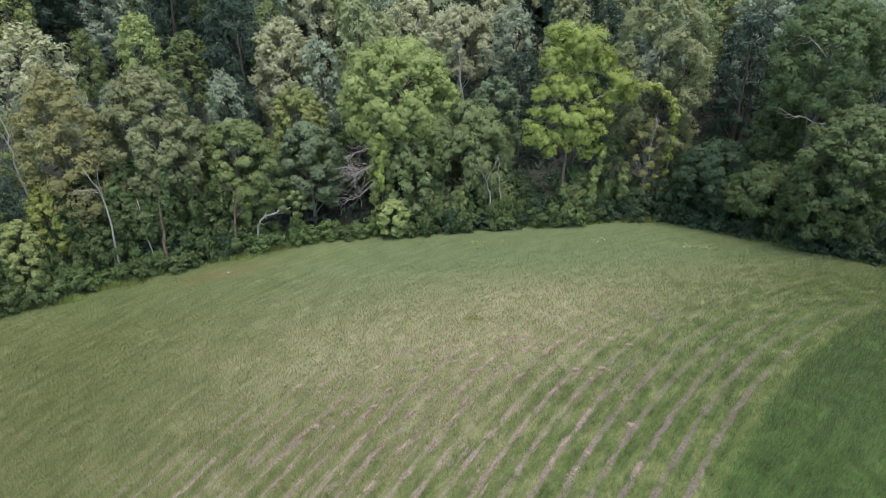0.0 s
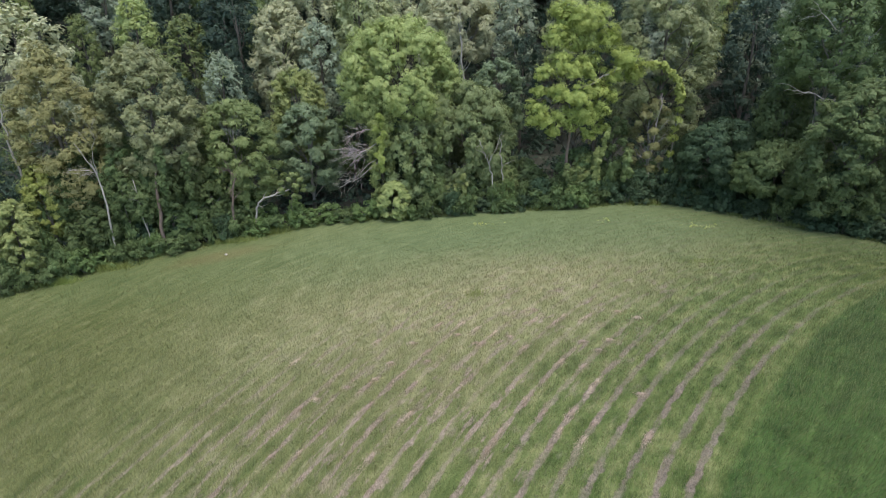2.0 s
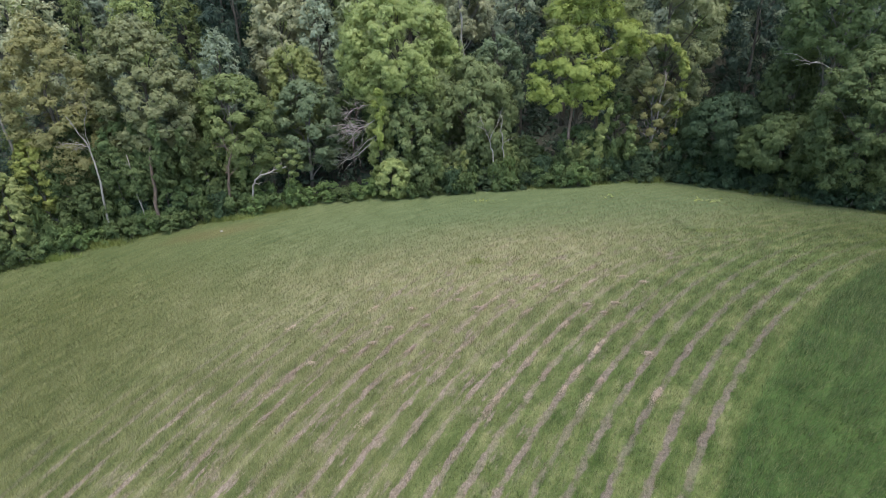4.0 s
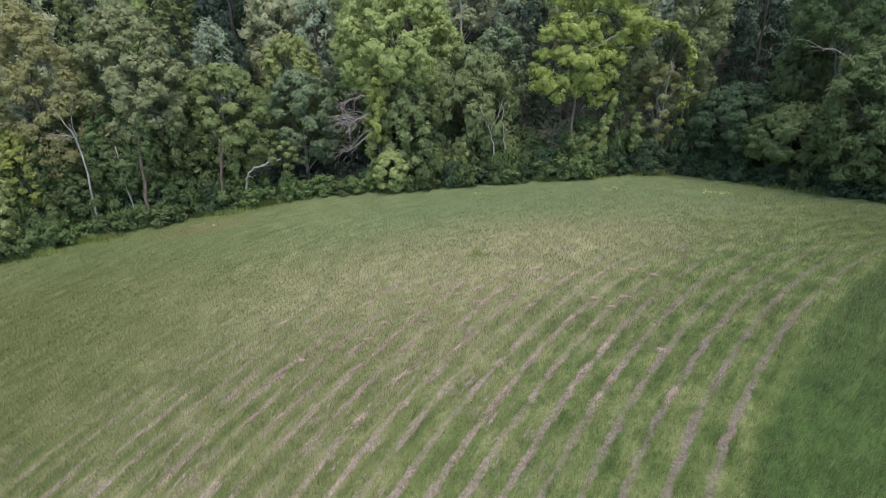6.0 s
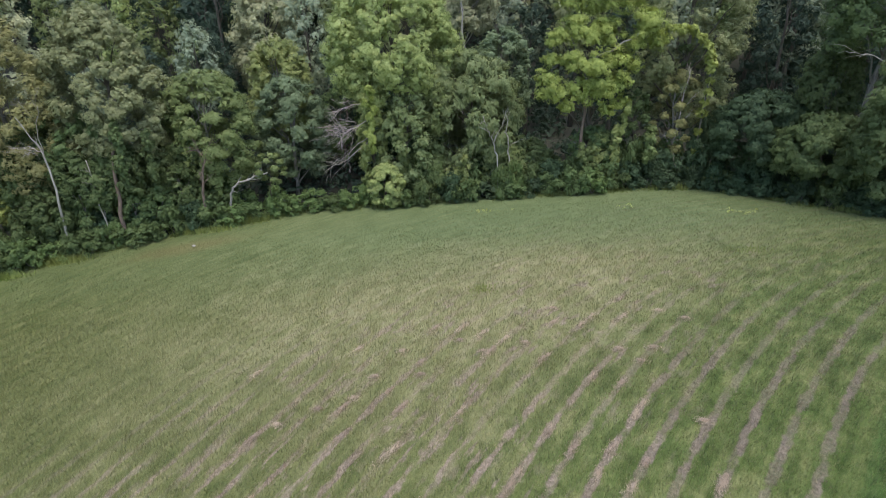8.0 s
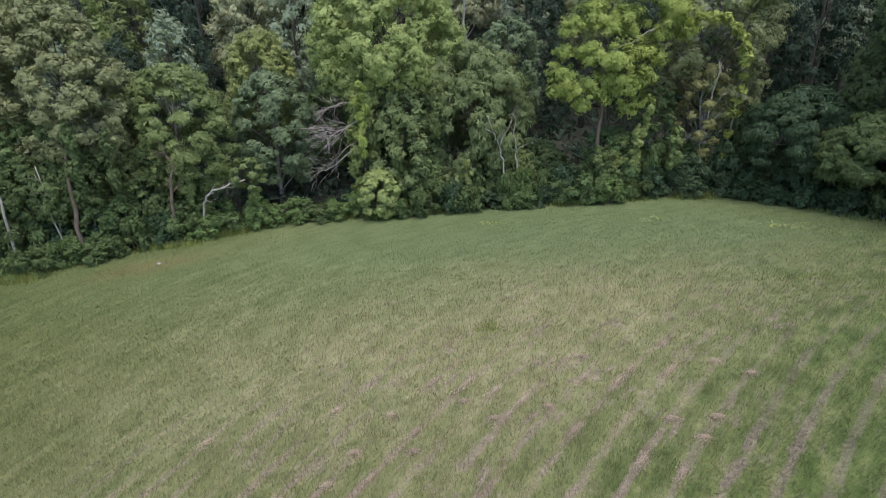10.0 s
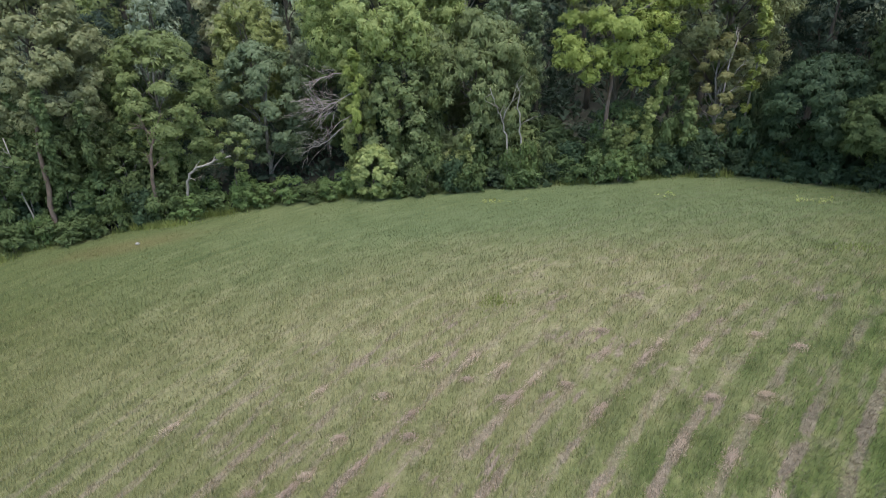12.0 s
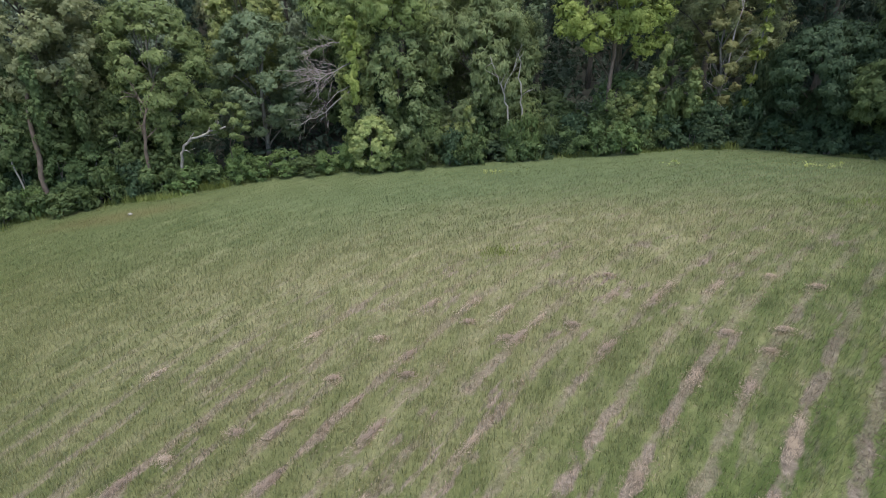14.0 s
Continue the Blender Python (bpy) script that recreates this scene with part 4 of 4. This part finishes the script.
def make_fan(way, r0, r1, mat, label, tips, n, seed):
    """A dead branch that breaks up into a fan of fine twigs reaching for the tips."""
    rng = np.random.default_rng(seed)
    base = Vector(way[0])
    ob = tagged(new("dead_branch"), label, "dead branch")
    ob.location = base
    way = [Vector(p) - base for p in way]
    fine = []
    for a, b in zip(way, way[1:]):
        fine += [a, a.lerp(b, 0.5) + Vector(rng.normal(0, 0.06, 3).tolist())]
    fine.append(way[-1])
    bm = bmesh.new()
    tube_bm(bm, fine, taper(r0 * 0.62, r1 * 0.62, len(fine)), 7)
    bough = part("bough", bm, mat, ob)
    for i in range(n):
        j = int(rng.integers(len(fine) // 3, len(fine)))
        tip = Vector(tips[i % len(tips)]) - base
        end = fine[j].lerp(tip, rng.uniform(0.55, 1.1)) + Vector(rng.normal(0, 0.6, 3).tolist())
        bm = bmesh.new()
        tw = arc(fine[j], end, rng.uniform(-0.1, 0.25), rng, 5, 0.12)
        tube_bm(bm, tw, taper(r1 * 0.3, 0.008, len(tw)), 5)
        for q in (2, 3, 4):
            e2 = tw[q] + (end - fine[j]) * rng.uniform(0.2, 0.45) + Vector(rng.normal(0, 0.22, 3).tolist())
            t2 = arc(tw[q], e2, 0.05, rng, 3, 0.12)
            tube_bm(bm, t2, taper(0.011, 0.006, len(t2)), 4)
        part("twig", bm, mat, bough)
    return ob


def g3(x, y, dz=-0.3):
    return (x, y, gz(x, y) + dz)


make_stem("dead_tree", [g3(-53.9, 71.2), (-54.0, 70.8, 1.5), (-54.1, 70.5, 4.7), (-54.4, 70.5, 6.8), (-54.1, 70.5, 8.6), (-54.5, 70.5, 10.0), (-54.2, 70.5, 12.2), (-54.6, 70.5, 13.9)], 0.19, 0.07, BARK_PALE, "pale bare crooked trunk among olive foliage", 10, 41, 1.9, push=1.0)
make_fan([(-54.2, 70.5, 8.0), (-53.1, 70.4, 7.5), (-51.7, 70.4, 7.3), (-50.1, 70.5, 7.6)], 0.08, 0.03, BARK_PALE, "thin pale bare branch standing out of olive foliage", [(-49.5, 70.4, 8.2), (-50.5, 70.3, 6.9)], 5, 61)
make_stem("dead_tree", [g3(-43.2, 68.6), (-43.0, 68.4, -2.7), (-42.8, 68.4, -0.2), (-42.9, 68.4, 2.3), (-43.1, 68.4, 4.0), (-43.5, 68.4, 5.2), (-44.2, 68.4, 6.5), (-44.9, 68.4, 7.9)], 0.15, 0.03, BARK_PALE, "pale dead tree with bare crooked top", 5, 42, 0.9, push=1.0)
make_fan([(-43.1, 68.4, 4.2), (-43.8, 68.3, 4.6), (-44.5, 68.3, 4.6)], 0.06, 0.03, DEADWOOD, "fan of thin bare twigs on the dead tree", [(-45.2, 68.2, 5.2), (-45.8, 68.2, 4.3), (-45.3, 68.2, 3.5)], 11, 62)
make_fan([(-43.1, 68.5, 3.6), (-43.2, 68.5, 5.6), (-43.0, 68.6, 7.3), (-42.4, 68.6, 8.4), (-42.7, 68.6, 9.4)], 0.08, 0.03, BARK_PALE, "pale bare upright limb of the dead tree", [(-43.2, 68.6, 10.2), (-41.9, 68.6, 9.2)], 5, 63)
make_stem("dead_tree", [g3(-39.2, 70.2), (-39.3, 70.2, -4.5), (-39.5, 70.2, -0.8), (-39.8, 70.2, 2.8)], 0.09, 0.05, BARK_PALE, "thin pale leaning dead stem", 2, 43, push=0.998)
make_stem("dead_tree", [g3(-38.1, 71), (-37.9, 70.9, -3.9), (-37.5, 70.9, -0.6), (-37.1, 70.9, 3), (-36.8, 71.5, 6)], 0.26, 0.15, BARK_RED, "brown broken trunk with peeling bark", 2, 44, push=1.0)
make_stem("dead_tree", [g3(-26.8, 75.8), (-26.6, 75.6, -4.3), (-26.4, 75.6, -3.0), (-26.0, 75.6, -2.2), (-25.2, 75.6, -1.5), (-23.5, 75.6, -1.0), (-22.4, 75.6, -0.6), (-21.5, 75.6, -0.3)], 0.17, 0.08, BARK_PALE, "pale dead trunk bent over sideways", 7, 45, 0.9, push=0.997)
make_stem("dead_tree", [g3(-29.4, 74.4), (-29.2, 74.2, -2.4), (-28.8, 74.2, 0.2), (-28.3, 74.3, 1.6), (-28.9, 74.4, 2.8)], 0.2, 0.08, BARK_RED, "crooked reddish-brown trunk with twisted bare limbs", 14, 46, 1.6, push=0.995)
make_fan([(-8.9, 79.6, 3.4), (-9.8, 78.8, 2.3), (-10.9, 78.4, 1.6), (-12.0, 78.2, 0.6), (-13.1, 78.1, 0.0), (-13.9, 78.0, -0.1)], 0.13, 0.05, BARK_PALE, "pale dead branch sweeping down into a fan of twigs", [(-15.4, 77.8, 0.8), (-15.7, 77.8, -0.6), (-14.7, 77.8, -1.2), (-14.9, 77.7, 0.3)], 12, 47)
make_fan([(-9.3, 79.6, 3.2), (-10.6, 78.5, 2.6), (-11.3, 78.3, 1.9), (-11.9, 78.2, 1.2)], 0.07, 0.03, DEADWOOD, "thin dead branch hanging below the vine-wrapped trunk", [(-12.6, 78, 0.4), (-11.9, 78, 3.6)], 5, 64)
make_fan([(-9.2, 79.6, 5.4), (-10.3, 78.5, 4.9), (-11.5, 78.1, 4.4), (-12.6, 77.9, 3.6)], 0.1, 0.04, DEADWOOD, "grey-pink fan of dead twigs", [(-14.6, 77.7, 4.6), (-14.6, 77.7, 3.1), (-13.4, 77.7, 5.8), (-12.8, 77.6, 2.4), (-14.4, 77.7, 3.8)], 46, 48)
make_fan([(-9.2, 79.6, 7.2), (-10.8, 78.4, 7.4), (-12.2, 78.0, 7.0)], 0.06, 0.025, DEADWOOD, "brownish dead branch with fine bare twigs", [(-13.9, 77.8, 6.0), (-13.6, 77.8, 8.2), (-13.2, 77.8, 7.0)], 14, 65)
white_stem = make_stem("dead_tree", [g3(8.5, 78.3), (8.3, 78.3, 0.9), (8.17, 78.3, 2.2), (8.05, 78.3, 3.4), (7.82, 78.3, 4.5), (7.56, 78.3, 6.3)], 0.1, 0.045, BARK_PALE, "slim white dead stem", 3, 49, 0.7, push=1.0)
fork_stem = make_stem("dead_tree", [g3(7.0, 78.2), (6.76, 78.2, 1.2), (6.44, 78.2, 2.0), (6.24, 78.2, 2.6), (5.97, 78.2, 3.45), (5.72, 78.2, 4.0), (5.35, 78.2, 4.8), (4.86, 78.2, 6.0)], 0.1, 0.035, BARK_PALE, "forked white dead stem with crooked limbs", 6, 50, 0.8, push=1.0)
make_stem("dead_tree", [g3(28.9, 78.4), (28.6, 78.2, 3), (28.9, 78, 7), (29.3, 78, 11)], 0.14, 0.05, DEADWOOD, "brown dead stem wrapped in withered vines", 18, 51, 1.4)


def bare_limb(tree, way, r0, r1, mat, label, seed, forks=3):
    """A limb of a tree that shows pale between its leaves, forked at the end."""
    rng = np.random.default_rng(seed)
    way = [Vector(p) - tree.location for p in way]
    bm = bmesh.new()
    tube_bm(bm, way, taper(r0, r1, len(way)), 7)
    limb = part("limb", bm, mat, tree, label)
    for i in range(forks):
        a = way[-1 - i % 2]
        b = a + (way[-1] - way[0]) * rng.uniform(0.25, 0.5) + Vector(rng.normal(0, 0.5, 3).tolist())
        bm = bmesh.new()
        tw = arc(a, b, 0.15, rng, 4, 0.1)
        tube_bm(bm, tw, taper(r1 * 0.8, 0.012, len(tw)), 5)
        part("twig", bm, mat, limb)


bare_limb(lime_tree, [(17.2, 78.2, 12.4), (18.7, 78.4, 13.2), (19.8, 78.5, 13.5), (21.1, 78.7, 14.5), (22.5, 78.8, 14.9)], 0.13, 0.07, BARK_PALE, "pale bare limb", 801)
bare_limb(lime_tree, [(17.2, 77.8, 9.4), (16.6, 78.0, 11.4), (16.0, 78.1, 12.5), (15.4, 78.2, 13.6)], 0.09, 0.05, BARK_GREY, "grey bare limb", 802)
bare_limb(lime_tree, [(17.5, 79.6, 0.4), (17.4, 79.6, 2.6), (17.4, 79.6, 4.1), (17.55, 79.6, 6.0), (17.5, 79.7, 7.6), (17.8, 80.2, 9.5)], 0.24, 0.14, BARK_RED, "reddish-brown second stem", 806)
bare_limb(fork_stem, [(6.24, 78.2, 2.6), (6.44, 78.2, 3.3), (6.7, 78.2, 3.9), (7.17, 78.2, 4.65), (7.5, 78.2, 5.9)], 0.065, 0.03, BARK_PALE, "white crooked limb", 807, 4)
bare_limb(fork_stem, [(5.72, 78.1, 4.0), (5.13, 78.0, 4.4), (4.5, 77.9, 4.7)], 0.04, 0.02, BARK_PALE, "white crooked limb", 808, 4)
bare_limb(white_stem, [(8.17, 78.3, 2.2), (8.6, 78.2, 2.6), (9.1, 78.1, 2.8)], 0.035, 0.02, BARK_PALE, "white crooked limb", 809, 2)
bare_limb(sycamore, [(3.5, 95.0, 10.2), (3.1, 95.2, 12.5), (2.7, 95.3, 14.7), (2.8, 95.5, 16.9), (2.5, 95.6, 18.6)], 0.2, 0.08, BARK_PALE, "white bare trunk between the leaves", 803, 5)
bare_limb(side_tree, [(45.9, 66.5, 13.6), (44.7, 66.7, 13.3), (43.4, 66.8, 13.4), (42.3, 67.0, 14.0), (41.0, 67.1, 14.1)], 0.07, 0.035, BARK_PALE, "pale crooked limb", 804, 5)
bare_limb(side_tree, [(42.6, 66.5, 20.8), (41.6, 66.7, 21.9), (40.8, 66.8, 22.5), (40.2, 67.0, 22.1)], 0.06, 0.03, BARK_PALE, "pale crooked limb", 805, 4)
make_stem("slender_tree", [g3(46.2, 74.0), (46.4, 74.0, 6.5), (46.0, 74.0, 8.8), (45.5, 74.0, 11.2)], 0.13, 0.08, BARK_GREY, "thin grey leaning trunk below a dark crown", 1, 57, push=1.0)
make_stem("slender_tree", [g3(46.7, 74.0), (46.9, 74.0, 6.4), (47.0, 74.0, 8.7), (47.1, 74.0, 10.9)], 0.13, 0.08, BARK_GREY, "thin grey leaning trunk below a dark crown", 1, 58, push=1.0)


def make_vine(pts, label, seed):
    rng = np.random.default_rng(seed)
    base = Vector(pts[0])
    ob = tagged(new("vine"), label, "vine")
    ob.location = base
    way = [Vector(p) - base for p in pts]
    bm = bmesh.new()
    tube_bm(bm, way, taper(0.12, 0.05, len(way)), 6)
    part("stem", bm, BARK_GREY, ob)
    L = []
    for a, b in zip(way, way[1:]):
        for q in np.linspace(0, 1, 5):
            c = a.lerp(b, q)
            L.append((c.x + rng.normal(0, .15), c.y + rng.normal(0, .15), c.z, rng.uniform(0.45, 0.75)))
    mesh_part("foliage", face_mesh("foliage", leaves(L, 3600, 0.3, rng), LEAF["lime"]), ob)
    return ob


make_vine([g3(32.4, 80.5), (32.2, 79.6, 6), (32.0, 79, 11.3), (31.2, 78.8, 14), (29, 78.6, 15.8), (26.3, 78.6, 16)], "yellow-green vine arching over between two trees", 71)


def make_drape(x, y, top, length, w, species, seed, label):
    """A hanging curtain of vine."""
    rng = np.random.default_rng(seed)
    ob = tagged(new("vine"), label, "vine")
    ob.location = (x, y, top - length)
    bm = bmesh.new()
    way = arc((0.1, 0.25, 0), (-0.1, 0.35, length * 1.05), 0.0, rng, 6, 0.03)
    tube_bm(bm, way, taper(0.05, 0.025, len(way)), 5)
    part("stem", bm, BARK_GREY, ob)
    n = max(8, int(length * 3.2))
    L = [(rng.normal(0, w * 0.35), rng.normal(0, 0.2), h, w * rng.uniform(0.35, 0.6)) for h in np.linspace(0.0, length, n)]
    mesh_part("foliage", face_mesh("foliage", leaves(L, int(1500 * length * w), 0.2, rng, droop=1.6, flat=1.2), LEAF[species]), ob)
    return ob


VINE = {"lime": "yellow-green", "bright": "light green", "green": "mid-green", "mid": "deep green"}
for i, (x, y, top, length, w, sp) in enumerate((
        (-30.9, 76.0, 6.3, 6.3, 0.9, "bright"),
        (-31.6, 75.8, 6.6, 4.3, 0.7, "green"),
        (-27.5, 75.2, 1.8, 4.6, 0.7, "green"),
        (-33.9, 72.2, 5.5, 5.7, 0.9, "mid"),
        (-36.1, 70.5, 7.2, 6.4, 0.9, "mid"),
        (-8.8, 77.6, 9.4, 7.6, 0.8, "lime"),
        (22.4, 78.3, 7.5, 3.6, 0.7, "bright"),
        (25.9, 78.2, 4.2, 4.0, 1.0, "green"),
        (-5.2, 78.3, 5.7, 6.9, 0.9, "green"),
        (-0.9, 78.5, 9.4, 5.4, 0.8, "green"),
        (2.8, 77.9, 0.9, 3.3, 0.7, "bright"),
        (17.8, 77.6, 2.4, 4.4, 1.0, "green"),
        (21.6, 78.6, 4.4, 6.4, 0.9, "bright"),
        (-39.1, 71.6, 6.4, 7.9, 0.9, "mid"))):
    make_drape(x, y, top, length, w, sp, 640 + i, "curtain of " + VINE[sp] + " vine hanging from the trees")

def make_flowers(x, y, w, n, seed, label):
    rng = np.random.default_rng(seed)
    L = [(rng.normal(0, w * 0.5), rng.normal(0, 0.35), 0.22, 0.22) for _ in range(n)]
    ob = tagged(new("weed_patch"), label, "weeds", kind="stuff")
    ob.location = (x, y, gz(x, y))
    mesh_part("flower_heads", face_mesh("flower_heads", leaves(L, n * 14, 0.1, rng), BLOOM), ob)
    return ob


make_flowers(30.6, 63.6, 2.4, 16, 61, "yellow-green flowering weeds on the field")
make_flowers(5.1, 71.4, 2.0, 12, 62, "yellow-green flowering weeds near the wood")
make_flowers(20.3, 68.1, 1.0, 7, 63, "pale flowering weeds on the field")


def make_hay_clump(x, y, r, seed):
    """A small loose heap of dry cut hay."""
    rng = np.random.default_rng(seed)
    n = 800
    a, d = rng.uniform(0, 6.28, n), r * np.minimum(1.6, np.abs(rng.normal(0, 0.75, n)))
    h = 0.35 * r * np.maximum(0.1, 1 - (d / r) ** 2) * rng.uniform(0.3, 1.0, n)
    c = np.stack([d * np.cos(a), d * np.sin(a) * 0.7, h + 0.05], 1)
    t = rng.normal(size=(n, 3)) * np.array([1, 0.8, 0.2])
    t *= (0.075 * rng.uniform(0.6, 1.3, n) / np.linalg.norm(t, axis=1))[:, None]
    w = rng.normal(0, 0.009, (n, 3)) * np.array([1, 1, 0.3])
    ob = new("hay_clump", face_mesh("hay_clump", np.stack([c - t, c + w, c + t], 1), HAY))
    ob.location = (x, y, gz(x, y))
    return tagged(ob, "small pale clump of dry hay lying on the mown field", "hay", "hay clumps on the field")


for i, (x, y, r) in enumerate(((12.6, 30.1, 0.3), (-7.2, 34.2, 0.32), (12.3, 36.4, 0.4), (11.2, 35.2, 0.34), (10.3, 36.5, 0.38), (15.3, 39.4, 0.34),
                               (-4.2, 36.4, 0.34), (-1.4, 36.0, 0.36), (2.4, 37.6, 0.3), (1.0, 39.0, 0.3), (5.0, 38.0, 0.36), (-5.2, 34.7, 0.3),
                               (14.0, 40.6, 0.34), (-2.6, 38.6, 0.32), (7.4, 41.8, 0.34), (-9.4, 33.4, 0.3))):
    make_hay_clump(x, y, r, 300 + i)
rng = np.random.default_rng(91)
for i in range(40):
    x, y = rng.uniform(-13, 13), rng.uniform(26, 41)
    r = math.hypot(x - ROW_C[0], y - ROW_C[1])
    a = math.atan2(y - ROW_C[1], x - ROW_C[0])
    r = round((r - ROW_FROM) / ROW_STEP) * ROW_STEP + ROW_FROM
    x, y = ROW_C[0] + r * math.cos(a), ROW_C[1] + r * math.sin(a)
    clump = make_hay_clump(x, y, rng.uniform(0.3, 0.55), 340 + i)
    clump.rotation_euler = (0, 0, a + math.pi / 2)
    clump.scale = (rng.uniform(1.3, 2.4), 0.7, 0.6)


def make_weeds(x, y, w, d, h, n, seed, label):
    """A patch of tall leafy weeds."""
    rng = np.random.default_rng(seed)
    ob = tagged(new("weed_patch"), label, "weeds", kind="stuff")
    ob.location = (x, y, gz(x, y))
    bx, by = rng.normal(0, w, n), rng.normal(0, d, n)
    bz = ground_z(x + bx, y + by) - gz(x, y)
    a, hh, t = rng.uniform(0, 6.28, n), h * rng.uniform(0.4, 1.2, n), rng.uniform(0.1, 0.7, n)
    wd = 0.03
    b0 = np.stack([bx - np.sin(a) * wd, by + np.cos(a) * wd, bz - 0.02], 1)
    b1 = np.stack([bx + np.sin(a) * wd, by - np.cos(a) * wd, bz - 0.02], 1)
    tp = np.stack([bx + np.cos(a) * hh * t, by + np.sin(a) * hh * t, bz + hh], 1)
    mesh_part("blades", face_mesh("blades", np.stack([b0, b1, tp], 1), WEED), ob)


make_weeds(-24.9, 75.2, 1.3, 0.5, 1.0, 1500, 401, "tall yellow-green weeds in front of the hedge")
make_weeds(-29.2, 72.6, 1.5, 0.4, 0.7, 1200, 402, "tall yellow-green weeds in front of the hedge")
make_weeds(-43.2, 66.7, 1.4, 0.5, 0.8, 1300, 403, "tall yellow-green weeds in front of the hedge")
make_weeds(-48.2, 63.6, 1.2, 0.4, 0.8, 1000, 404, "tall yellow-green weeds in front of the hedge")
make_weeds(2.9, 45.7, 0.55, 0.45, 0.2, 260, 405, "bright green fresh grass tuft on the field")
make_weeds(25.1, 50.7, 0.9, 0.5, 0.2, 260, 406, "bright green fresh grass tuft on the field")


def make_stone(x, y, r, seed):
    rng = np.random.default_rng(seed)
    bm = bmesh.new()
    bmesh.ops.create_icosphere(bm, subdivisions=2, radius=r)
    for v in bm.verts:
        v.co *= rng.uniform(0.85, 1.12)
        v.co.z *= 0.6
    me = bpy.data.meshes.new("stone")
    bm.to_mesh(me)
    bm.free()
    me.materials.append(BARK_PALE)
    ob = new("stone", me)
    ob.location = (x, y, gz(x, y) + r * 0.3)
    return tagged(ob, "pale rounded stone lying on the field", "stone")


make_stone(-28.4, 67.5, 0.22, 1)
